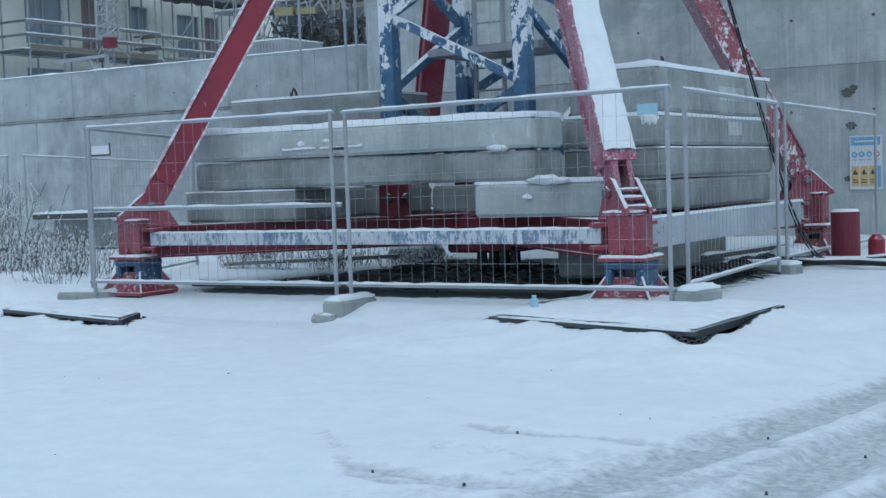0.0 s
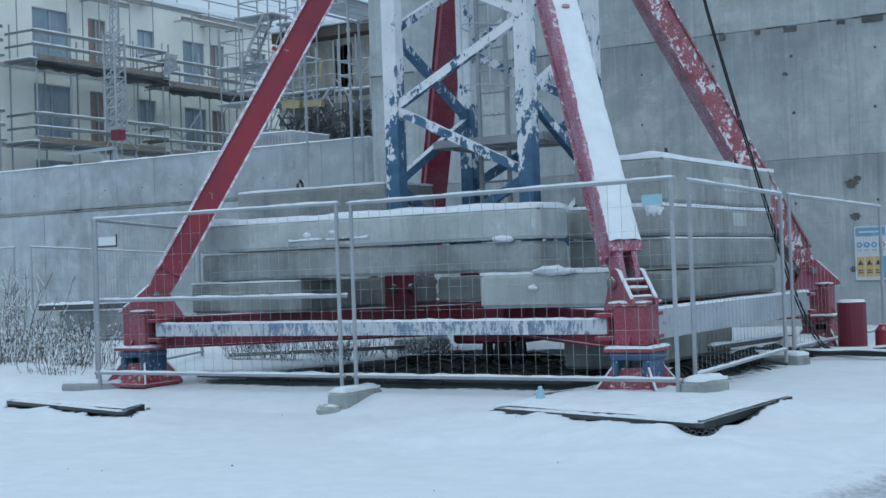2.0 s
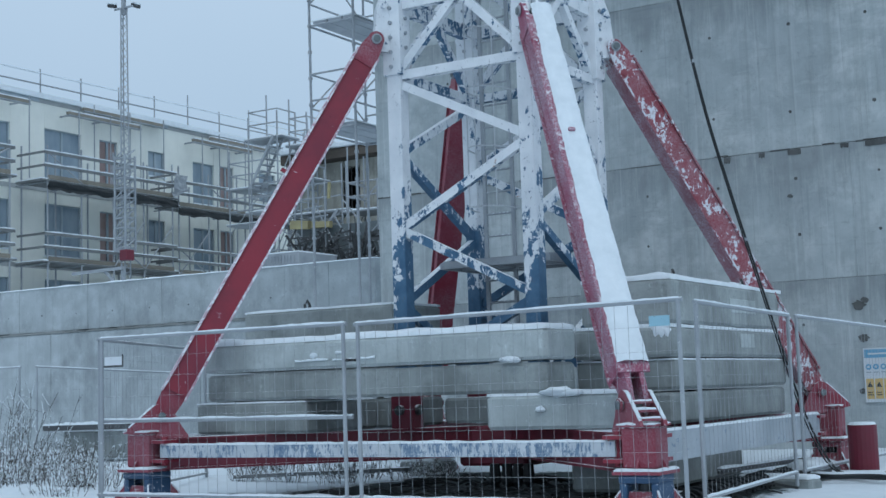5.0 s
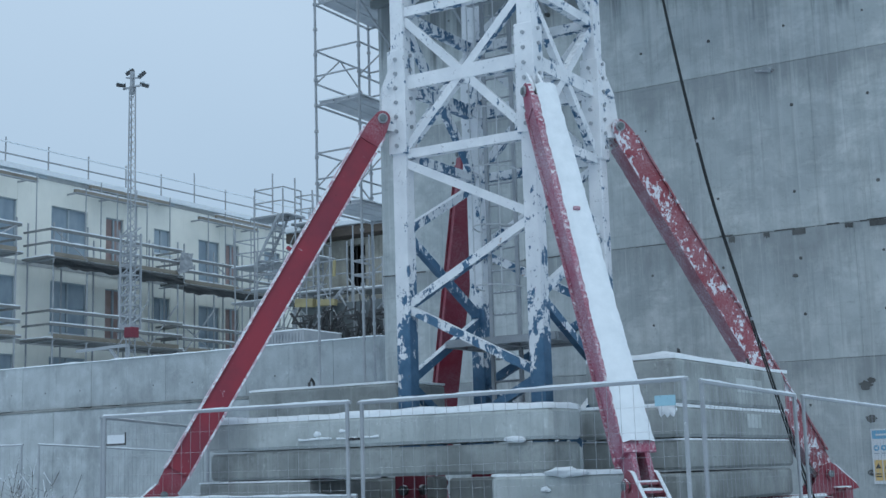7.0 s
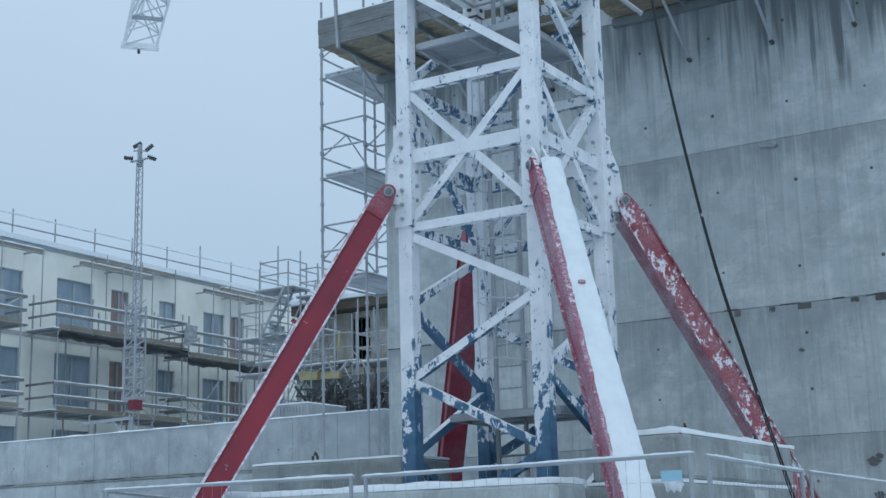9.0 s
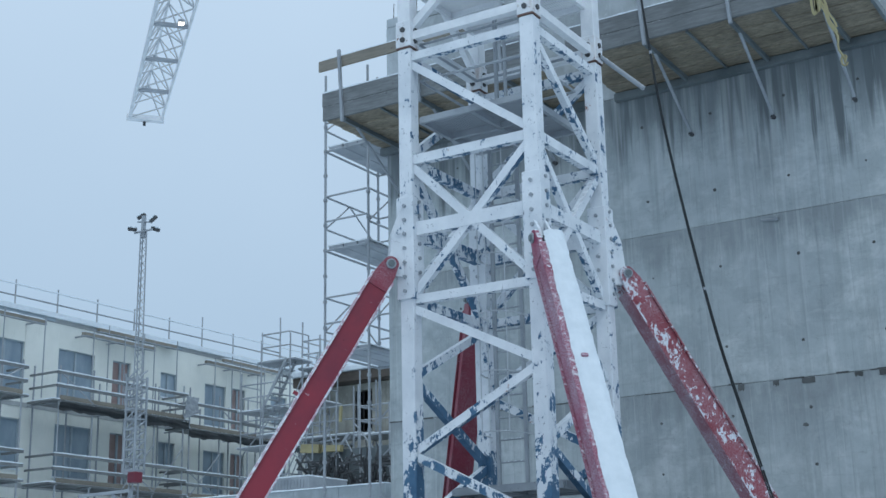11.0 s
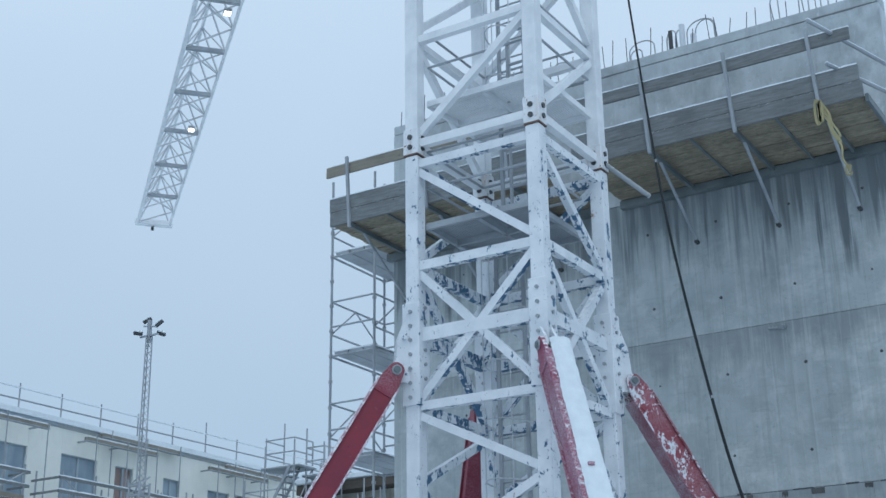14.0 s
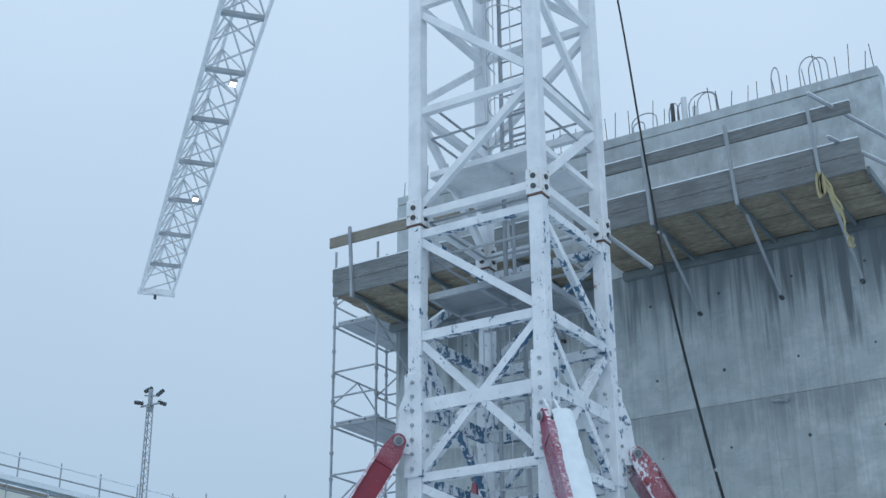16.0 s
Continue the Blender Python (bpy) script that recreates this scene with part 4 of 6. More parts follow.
    for s in (-0.07, 0.07):
        holder.prism([(-0.3, -0.05), (-0.3, tall), (-0.2, tall), (-0.03, tall * 0.48), (0.0, 0.12), (0.07, 0.0), (-0.02, -0.12), (-0.16, -0.14)], head + side * s * 0.9, d, (0, 0, 1), 0.03)
    h = part("strut_bracket", holder, MAST_WHITE, crane)
    if not snowed:
        part("bracket_lug", Shape().tube(head - d * 0.1 + side * -0.13 + Vector((0, 0, 0.42)), head - d * 0.1 + side * 0.13 + Vector((0, 0, 0.42)), 0.03, 8), MAST_WHITE, h)


for (sx, sy), mat, snowed in zip(((-1, -1), (1, -1), (1, 1), (-1, 1)), (RED, RED_FLAKED, RED_CAKED, RED_FROST), (False, True, False, False)):
    strut(sx, sy, mat, snowed)


def corner_column(cx, cy):
    sx, sy = (1 if cx > 0 else -1), (1 if cy > 0 else -1)
    d, side = Vector((sx, sy, 0)).normalized(), Vector((-sy, sx, 0)).normalized()
    up = Vector((0, 0, 1))
    col = part("corner_column", Shape().box((cx - 0.16, cy - 0.16, 0.42), (cx + 0.16, cy + 0.16, 0.8), chamfer=0.02), RED_FROST, crane)
    part("collar_plate", Shape().box((cx - 0.23, cy - 0.23, 0.375), (cx + 0.23, cy + 0.23, 0.405)), RED_FROST, col)
    part("cap_plate", Shape().box((cx - 0.185, cy - 0.185, 0.795), (cx + 0.185, cy + 0.185, 0.815)), RED_FROST, col)
    for a in (-1, 1):
        for ax in ((a, 0), (0, a)):
            o = Vector((cx + ax[0] * 0.16, cy + ax[1] * 0.16, 0.405))
            part("collar_gusset", Shape().prism([(0, 0), (0.065, 0), (0.0, 0.11)], o, (*ax, 0), (0, 0, 1), 0.016), RED_FROST, col)
    c = Vector((cx, cy, 0.82))
    for s in (-0.115, 0.115):
        cheek = [(0.235, -0.02), (0.21, 0.03), (-0.07, 0.27), (-0.12, 0.295), (-0.18, 0.3), (-0.25, 0.27), (-0.3, 0.2), (-0.37, 0.06), (-0.47, -0.09), (-0.2, -0.1)]
        part("cheek_plate", Shape().prism(cheek, c + side * s, d, (0, 0, 1), 0.034), RED_FROST, col)
        part("snow_line", Shape().ridge(c + side * s + d * 0.2 + up * 0.04, c + side * s - d * 0.08 + up * 0.282, 0.036, 0.014, cx + s), SNOW, col)
    for r, z in ((0.16, 0.035), (0.07, 0.11), (-0.02, 0.185)):
        rib = part("stiffener", Shape().bar(c + d * r + up * z - side * 0.1, c + d * r + up * z + side * 0.1, 0.05, 0.022), RED_FROST, col)
        part("snow_line", Shape().ridge(c + d * r + up * (z + 0.012) - side * 0.09, c + d * r + up * (z + 0.012) + side * 0.09, 0.045, 0.02, r * 9, 0.03), SNOW, rib)
    # jack fork: two blue cheeks under a yoke, open in the middle
    fork = Shape().box((cx - 0.19, cy - 0.19, 0.3), (cx + 0.19, cy + 0.19, 0.372), chamfer=0.012)
    for a in (-1, 1):
        fork.box((cx + a * 0.15 - 0.035, cy - 0.185, 0.11), (cx + a * 0.15 + 0.035, cy + 0.185, 0.299), chamfer=0.012)
    part("jack_fork", fork, RED_FROST if cy > 0 else BLUE, col, "" if cy > 0 else "blue jack fork under the column")
    part("jack_screw", Shape().tube((cx, cy, 0.2), (cx, cy, 0.3), 0.075, 14), STEEL_DARK, col)
    foot = Shape().box((cx - 0.3, cy - 0.3, -0.02), (cx + 0.3, cy + 0.3, 0.012))
    foot.add([(cx + a * w, cy + b * w, z) for z, w in ((0.012, 0.25), (0.225, 0.125)) for a, b in ((-1, -1), (1, -1), (1, 1), (-1, 1))],
             [(3, 2, 1, 0), (4, 5, 6, 7), (0, 1, 5, 4), (1, 2, 6, 5), (2, 3, 7, 6), (3, 0, 4, 7)])
    ft = part("foot", foot, RED_FROST, col)
    for a in (-1, 1):
        for b in (-1, 1):
            e = Vector((a, b, 0))
            base, tip = Vector((cx, cy, 0.012)) + e * 0.235, Vector((cx, cy, 0.235)) + e * 0.12
            part("foot_rib", Shape().prism([(0, 0), (0.105, 0), (-0.08, 0.23), (-0.16, 0.23)], base - up * 0.005, e.normalized(), (0, 0, 1), 0.02), RED_FROST, ft)
            part("snow_line", Shape().ridge(base + e * 0.072 + up * 0.004, tip + e * 0.055, 0.022, 0.012, a + b), SNOW, ft)
    part("snow_cap", Shape().cap(cx - 0.185, cx + 0.185, cy - 0.185, cy + 0.185, 0.813, 0.025, cx + 5, 0.05), SNOW, col, "snow on the cap plate")
    part("snow_ledge", Shape().cap(cx - 0.22, cx + 0.22, cy - 0.225, cy - 0.165, 0.405, 0.03, 3, 0.04, 0.35), SNOW, col)
    part("snow_ledge", Shape().cap(cx + 0.165, cx + 0.225, cy - 0.22, cy + 0.22, 0.405, 0.03, 4, 0.04, 0.35), SNOW, col)


for cx, cy in CORNERS:
    corner_column(cx, cy)


def undercarriage():
    # cross girders to the middle
    for cx, cy in CORNERS:
        sx, sy = cx / S, cy / S
        g = Shape().bar((cx - sx * 0.15, cy - sy * 0.15, 0.56), (sx * 0.2, sy * 0.2, 0.56), 0.26, 0.33)
        girder = part("cross_girder", g, RED_DARK, crane)
        part("girder_flange", Shape().bar((cx - sx * 0.2, cy - sy * 0.2, 0.725), (sx * 0.2, sy * 0.2, 0.725), 0.34, 0.025).bar((cx - sx * 0.2, cy - sy * 0.2, 0.395), (sx * 0.2, sy * 0.2, 0.395), 0.34, 0.025), RED_DARK, girder)
        part("socket_post", Shape().box((sx * M - 0.14, sy * M - 0.14, 0.72), (sx * M + 0.14, sy * M + 0.14, 1.12), chamfer=0.015), RED_DARK, girder)
        part("socket_pin", Shape().tube((sx * M - 0.19, sy * M, 0.95), (sx * M + 0.19, sy * M, 0.95), 0.06, 10).tube((sx * M, sy * M - 0.19, 0.95), (sx * M, sy * M + 0.19, 0.95), 0.06, 10), STEEL_DARK, girder)
    part("centre_block", Shape().box((-0.45, -0.45, 0.27), (0.45, 0.45, 0.74), chamfer=0.03), RED_DARK, crane)
    # tie beams between the corners
    for (ax, ay), (bx, by) in zip(CORNERS, CORNERS[1:] + CORNERS[:1]):
        d = (Vector((bx, by, 0)) - Vector((ax, ay, 0))).normalized()
        side = ax == bx
        a, b = Vector((ax, ay, 0.595)) + d * 0.26, Vector((bx, by, 0.595)) - d * (0.7 if side and ax > 0 else 0.26)
        h = 0.28 if side else 0.135
        tie = part("tie_beam", Shape().bar(a, b, 0.14, h), BEAM_PALE if side else BEAM_WORN, crane)
        part("snow_cap", Shape().ridge(a + Vector((0, 0, h / 2)), b + Vector((0, 0, h / 2)), 0.15, 0.022, ax + ay), SNOW, tie, "snow along the beam")
        for p, s in ((a, -1), (b, 1)):
            ends = Shape()
            for dz in (0.105, -0.105):
                ends.bar(p + d * s * 0.12 + Vector((0, 0, dz)), p - d * s * 0.1 + Vector((0, 0, dz)), 0.24, 0.035)
            ends.tube(p + Vector((0, 0, 0.16)), p - Vector((0, 0, 0.16)), 0.04, 10)
            part("tie_clevis", ends, RED, tie)


undercarriage()


# ---- central ballast ----
def slab(x0, x1, y0, y1, z0, z1, mat, snow=0.0, label="", seed=0, tilt=0.0):
    t = thing("ballast_block", ((x0 + x1) / 2, (y0 + y1) / 2, z0), label or "grey cast concrete ballast block stacked on the crane foot", "ballast block", "crane ballast")
    n = 10
    sh = Shape().box((x0, y0, z0 + 0.008), (x1, y1, z1 - 0.008), chamfer=0.034)
    part("block", sh, mat, t)
    if snow:
        part("snow_cap", Shape().cap(x0 + 0.01, x1 - 0.01, y0 + 0.01, y1 - 0.01, z1 - 0.01, snow, seed, 0.08), SNOW, t, "layer of snow on top")
    return t


FY = -2.2
top = slab(-2.87, 1.655, FY, FY + 0.68, 1.44, 1.77, CONCRETE_PALE, 0.085, "long pale concrete ballast block under a snow layer", 1)
for i in range(9):
    part("cast_bar", Shape().box((-1.5 + i * 0.12, FY - 0.006, 1.55), (-1.42 + i * 0.12, FY + 0.01, 1.64), chamfer=0.003), CONCRETE_PALE, top)
part("snow_on_relief", Shape().ridge((-1.5, FY - 0.01, 1.535), (-1.05, FY - 0.01, 1.54), 0.025, 0.028, 5, 0.03).ridge((-0.98, FY - 0.01, 1.535), (-0.72, FY - 0.01, 1.54), 0.025, 0.02, 8, 0.03).ridge((-0.66, FY - 0.01, 1.535), (-0.42, FY - 0.01, 1.54), 0.025, 0.03, 2, 0.03).lump(-1.25, FY - 0.005, 1.6, 0.05, 0.012, 0.03, 4).lump(-0.9, FY - 0.005, 1.62, 0.06, 0.012, 0.02, 6), SNOW, top)
slab(-2.84, 1.62, FY + 0.03, FY + 0.72, 1.11, 1.43, CONCRETE, 0, "", 2)
slab(-3.01, -1.4, FY + 0.02, FY + 1.46, 0.73, 1.1, CONCRETE, 0.03, "dark damp concrete ballast block low in the stack", 3)
slab(0.92, 2.38, FY + 0.02, FY + 0.95, 0.74, 1.1, CONCRETE_PALE, 0.05, "short pale concrete ballast block with a chipped corner", 4)
slab(-0.7, 0.6, -0.35, 0.55, 0.76, 1.08, CONCRETE, 0, "concrete ballast block set between the red posts", 5)
for k, (x, y, z, rx, ry, rz) in enumerate(((1.22, FY - 0.01, 1.46, 0.1, 0.05, 0.035), (2.47, -1.22, 1.72, 0.09, 0.05, 0.1), (1.75, FY, 1.12, 0.2, 0.07, 0.045), (2.05, -1.22, 1.44, 0.14, 0.05, 0.03), (1.55, FY - 0.01, 0.95, 0.05, 0.02, 0.03))):
    solid("snow_lump", Shape().lump(x, y, z, rx, ry, rz, k * 3.7).lump(x + rx * 0.8, y, z - rz * 0.2, rx * 0.6, ry * 0.8, rz * 0.7, k + 9.1), SNOW, "small lump of snow caught on a ballast block", "snow", "snow lumps")
# stack on the side towards the access road
XR = 2.6
slab(XR - 1.03, XR, -1.2, 2.6, 1.78, 2.26, CONCRETE, 0.09, "weathered concrete ballast block on top of the side stack", 6)
slab(XR - 1.12, XR, -1.25, 2.62, 1.43, 1.76, CONCRETE, 0.07, "", 7)
slab(XR - 1.12, XR, -1.2, 2.6, 1.09, 1.42, CONCRETE, 0.03, "", 8)
slab(XR - 1.1, XR - 0.02, -1.22, 2.58, 0.74, 1.08, CONCRETE, 0, "", 9)
slab(XR - 1.1, XR - 0.25, -1.45, 1.5, 0.06, 0.55, CONCRETE, 0, "concrete block on the ground below the tie beam", 10)
# stack on the far side
slab(-3.5, -1.15, -0.68, 0.4, 1.78, 2.24, CONCRETE, 0.05, "weathered concrete ballast block on the far stack", 11)
slab(-3.45, -1.15, -0.66, 0.4, 1.11, 1.76, CONCRETE, 0, "", 12)
slab(-3.4, -1.15, -0.64, 0.4, 0.73, 1.1, CONCRETE, 0, "", 13)
eyes = ((XR - 0.5, 0.4, 2.27), (XR - 0.15, 1.5, 2.27), (-2.6, -0.5, 2.25), (XR - 0.2, -0.6, 2.27))
for x, y, z in eyes:
    solid("lifting_eye", Shape().path([(x, y - 0.05, z - 0.02), (x, y - 0.05, z + 0.06), (x, y, z + 0.11), (x, y + 0.05, z + 0.06), (x, y + 0.05, z - 0.02)], 0.018, 6), STEEL_DARK, "bent steel lifting eye on a ballast block", "lifting eye", "lifting eyes")
for y0, y1, z in ((0.6, 1.5, 2.02), (0.9, 1.4, 1.62)):
    solid("cast_plate", Shape().box((XR - 0.01, y0, z - 0.07), (XR + 0.008, y1, z + 0.09), chamfer=0.004), CONCRETE_PALE, "cast relief panel on the ballast block face", "panel")


# ---- mesh fence panels ----
def fence(a, b, h=1.93, z=-0.03, h2=None, z2=None, snow=True):
    """A temporary fence panel: tubes and welded wire."""
    h2, z2 = h if h2 is None else h2, z if z2 is None else z2
    A, Bq = Vector((*a, 0)), Vector((*b, 0))
    f = thing("mesh_fence", ((a[0] + b[0]) / 2, (a[1] + b[1]) / 2, min(z, z2)), "galvanised wire mesh site fence panel with snowy rails", "fence", "site fence")
    at = lambda t, u: A.lerp(Bq, t) + Vector((0, 0, (z + h * u) * (1 - t) + (z2 + h2 * u) * t))
    L = (Bq - A).length
    for t in (0.012, 0.988):
        part("post", Shape().tube(at(t, -0.02), at(t, 1.0), 0.021, 8), STEEL, f)
    part("top_rail", Shape().tube(at(0, 1), at(1, 1), 0.019, 8), STEEL, f)
    part("bottom_rail", Shape().tube(at(0, 0.06), at(1, 0.06), 0.019, 8), STEEL, f)
    if snow:
        up = Vector((0, 0, 0.014))
        part("snow_line", Shape().ridge(at(0.01, 1) + up, at(0.99, 1) + up, 0.04, 0.017, a[0]), SNOW, f, "snow along the top rail")
        part("snow_line", Shape().ridge(at(0.02, 0.06) + up, at(0.98, 0.06) + up, 0.04, 0.018, a[1]), SNOW, f, "snow along the bottom rail")
    wire = Shape()
    n = int(L / 0.125)
    for i in range(1, n):
        wire.tube(at(i / n, 0.06), at(i / n, 1), 0.0021, 3)
    for j in range(1, 8):
        wire.tube(at(0.01, 0.06 + j * 0.94 / 8), at(0.99, 0.06 + j * 0.94 / 8), 0.0014, 3)
    part("wire_mesh", wire, STEEL, f)["kind"] = "stuff"
    return f


fence((-3.37, -3.36), (0.0, -3.32), 1.83, 0.03)
fence((0.08, -3.3), (3.56, -3.36), 1.82, 0.03, 1.85, 0.035)
fence((3.49, -2.9), (3.33, 0.42), 1.85, 0.035, 1.82, 0.045)
fence((3.24, 0.95), (3.49, 4.37), 1.86, 0.02, 1.75, 0.05)
fence((-3.45, -3.3), (-5.1, 0.4), 1.84, 0.02, 1.84, 0.0, False)
fence((-13.6, 4.9), (-12.3, 7.6), 1.9, 0.0, 1.66, 0.05)
fence((-13.9, 4.8), (-17.4, 4.6), 1.9, 0.0)
bar = solid("loose_rail", Shape().tube((-3.42, -3.27, 0.942), (0.02, -3.27, 0.935), 0.019, 8), STEEL, "snow-topped steel tube tied along the fence", "rail")
part("snow_line", Shape().ridge((-3.42, -3.27, 0.959), (0.02, -3.27, 0.952), 0.04, 0.018, 2), SNOW, bar)


def block(x, y, z, turn, w=0.72, d=0.24, h=0.16, snow=True):
    m = pose(x, y, z, 0, 0, turn)
    t = thing("concrete_block", (x, y, z), "grey concrete fence foot block under snow", "concrete block", "fence blocks")
    sh = Shape().box((-w / 2, -d / 2, 0), (w / 2, d / 2, h), m, 0.03)
    part("foot_block", sh, CONCRETE, t)
    if snow:
        c = Shape().cap(-w / 2 + 0.02, w / 2 - 0.02, -d / 2 + 0.02, d / 2 - 0.02, h, 0.05, x, 0.04)
        c.v = [tuple(m @ Vector(p)) for p in c.v]
        part("snow_cap", c, SNOW, t)


block(0.17, -3.4, -0.2, 88, 0.62, 0.24, 0.215)
block(3.7, -3.2, -0.03, 72, 0.42, 0.24, 0.17)
block(3.02, 0.72, -0.1, -14, 0.95, 0.26, 0.17)
block(-3.5, -3.25, -0.16, 12, 0.8, 0.24, 0.18)
block(-2.6, 2.3, 0.0, 15, 0.8)
clamp = Shape().box((-0.01, -3.34, 1.485), (0.09, -3.28, 1.51)).tube((0.04, -3.38, 1.5), (0.04, -3.24, 1.5), 0.015, 6)
solid("fence_clamp", clamp, STEEL_DARK, "small steel clamp joining two fence panels", "clamp")
solid("fence_tag", Shape().box((3.28, -3.45, 1.66), (3.47, -3.44, 1.75), chamfer=0.002), TAG_BLUE, "pale blue plastic tag on the fence mesh", "tag")
plate = thing("fence_sign", (-3.1, -3.37, 1.56), "small white sign plate with a dark edge on the fence", "sign")
part("plate", Shape().box((-3.26, -3.385, 1.56), (-2.99, -3.375, 1.655)), SIGN_WHITE, plate)
part("sign_frame", Shape().box((-3.27, -3.392, 1.54), (-2.98, -3.38, 1.56)).box((-2.99, -3.392, 1.56), (-2.978, -3.38, 1.68)), STEEL_DARK, plate)

# ---- plates and timber under the feet ----


def ground_plate(corners, z, thick, seed, label):
    t = thing("ground_plate", (corners[0][0], corners[0][1], z - thick), label, "plate", "ground plates")
    n = len(corners)
    vs = [(x, y, z - thick) for x, y in corners] + [(x, y, z) for x, y in corners]
    part("plate_body", Shape().add(vs, [tuple(range(n - 1, -1, -1)), tuple(range(n, 2 * n))] + [(i, (i + 1) % n, n + (i + 1) % n, n + i) for i in range(n)]), PLAT_EDGE, t)
    (ax, ay), (bx, by), (cx, cy), (dx, dy) = corners
    N = 44
    sh = Shape()
    vs = []
    for j in range(N + 1):
        for i in range(N + 1):
            u, v = i / N, j / N
            x = (ax * (1 - u) + bx * u) * (1 - v) + (dx * (1 - u) + cx * u) * v
            y = (ay * (1 - u) + by * u) * (1 - v) + (dy * (1 - u) + cy * u) * v
            rim = min(1.0, 0.4 + 6 * min(u, 1 - u, v, 1 - v))
            q = noise.noise(Vector((x * 1.7, y * 1.7, seed))) * 0.6 + noise.noise(Vector((x * 6, y * 6, seed))) * 0.3
            vs.append((x + 0.02 * (u - 0.5) * q, y - 0.025 * (1 - v) * (0.5 + q), z + 0.004 + 0.045 * rim * max(0.1, 0.8 + q)))
    sh.add(vs, [(j * (N + 1) + i, j * (N + 1) + i + 1, (j + 1) * (N + 1) + i + 1, (j + 1) * (N + 1) + i) for j in range(N) for i in range(N)])
    sh.smooth = True
    part("snow_cap", sh, SNOW, t, "snow lying on the plate")
    (px, py), (qx, qy) = corners[0], corners[1]
    edge = part("edge_bar", Shape().bar((px, py - 0.015, z - 0.02), (qx, qy - 0.015, z - 0.02), 0.04, 0.035), STEEL_DARK, t)
    part("edge_snow", Shape().ridge((px + 0.1, py - 0.018, z + 0.0), (qx - 0.05, qy - 0.018, z + 0.0), 0.05, 0.022, seed, 0.03), SNOW, t)
    for ex, ey in (corners[1], corners[2]):
        chain = Shape()
        for i in range(5):
            chain.path([(ex - 0.12 + 0.05 * i + 0.022 * math.cos(a), ey - 0.03, z - 0.05 - 0.03 * math.sin(math.pi * i / 4) + 0.016 * math.sin(a)) for a in np.linspace(0, 2 * math.pi, 9)], 0.006, 4)
        part("chain", chain, STEEL_DARK, t, "short lifting chain on the plate corner")


ground_plate(PLATES[0][0], 0.0, 0.06, 1.5, "snow-covered dark plate under the crane corner")
ground_plate(PLATES[1][0], PLATES[1][1], 0.06, 4.5, "snow-covered dark plate lying before the crane corner")
for (cx, cy), z in zip(CORNERS, (-0.02, None, 0.0, 0.0)):
    if z is not None:
        solid("base_pad", Shape().box((cx - 0.29, cy - 0.29, z - 0.3), (cx + 0.29, cy + 0.29, z), chamfer=0.02), PLAT_EDGE, "dark pad under the crane foot", "pad", "base pads")
solid("loose_board", Shape().bar((1.3, -3.3, -0.12), (2.5, -2.9, 0.02), 0.08, 0.03), PLANK_GREY, "snowy board leaning on the plate edge", "board")
solid("loose_board", Shape().bar((-4.6, 0.4, 0.06), (-2.2, 1.2, 0.12), 0.14, 0.05), PLANK_GREY, "weathered board lying behind the crane foot", "board")
solid("paint_can", Shape().tube((2.62, -4.2, 0.0), (2.62, -4.2, 0.13), 0.036, 14).tube((2.62, -4.2, 0.13), (2.62, -4.2, 0.16), 0.02, 10), TAG_BLUE, "pale blue spray can standing on the snowy plate", "can")
solid("stone", Shape().box((-0.12, -0.09, 0), (0.12, 0.08, 0.1), pose(0.1, -3.75, -0.2, 8, 5, 30), 0.035), CONCRETE, "snow-capped lump of rubble", "stone")

# bitumen mat and steel below the ballast on the access side
mat_edge = Shape()
coil = random.Random(31)
for i in range(70):
    y, r, x = -1.9 + i * 0.06 + coil.uniform(-0.04, 0.04), coil.uniform(0.07, 0.14), 2.86 + coil.uniform(-0.06, 0.06)
    lean = coil.uniform(-0.5, 0.5)
    mat_edge.path([(x + r * 1.3 * math.cos(a), y + lean * r * math.sin(a), 0.0 + r * math.sin(a)) for a in np.linspace(-0.2, math.pi + 0.2, 9)], coil.uniform(0.012, 0.022), 5)
solid("drain_hose", mat_edge, RUBBER, "tangle of black ribbed drain hose below the ballast", "hose", kind="stuff")
for k, (a, b) in enumerate((((2.5, -2.3, 0.02), (3.0, 2.4, 0.05)), ((2.45, 0.4, 0.16), (2.95, 1.9, 0.2)), ((-2.9, -2.2, 0.02), (2.4, -2.35, 0.03)))):
    rail_ob = solid("loose_rail", Shape().bar(a, b, 0.07, 0.05), STEEL_DARK, "snowy steel rail lying on the ground under the crane", "rail", "loose rails")
    part("snow_line", Shape().ridge(Vector(a) + Vector((0, 0, 0.025)), Vector(b) + Vector((0, 0, 0.025)), 0.07, 0.03, k), SNOW, rail_ob)
tray = thing("steel_tray", (3.2, 1.0, 0.1), "shallow steel tray heaped with snow", "tray")
part("tray_body", Shape().box((2.85, 1.5, 0.02), (3.3, 2.3, 0.1), chamfer=0.015), STEEL_DARK, tray)
part("snow_cap", Shape().cap(2.87, 3.28, 1.52, 2.28, 0.095, 0.14, 7), SNOW, tray)
for i, x in enumerate((0.06, 0.22, 0.36, 0.5)):
    solid("rubber_buffer", Shape().tube((x, -0.5, 0.3), (x, -0.5, 0.1), 0.06, 10, 0.075).tube((x, -0.5, 0.1), (x, -0.5, 0.04), 0.075, 10, 0.03), RUBBER, "black rubber buffer hanging below the girder", "buffer", "rubber buffers")

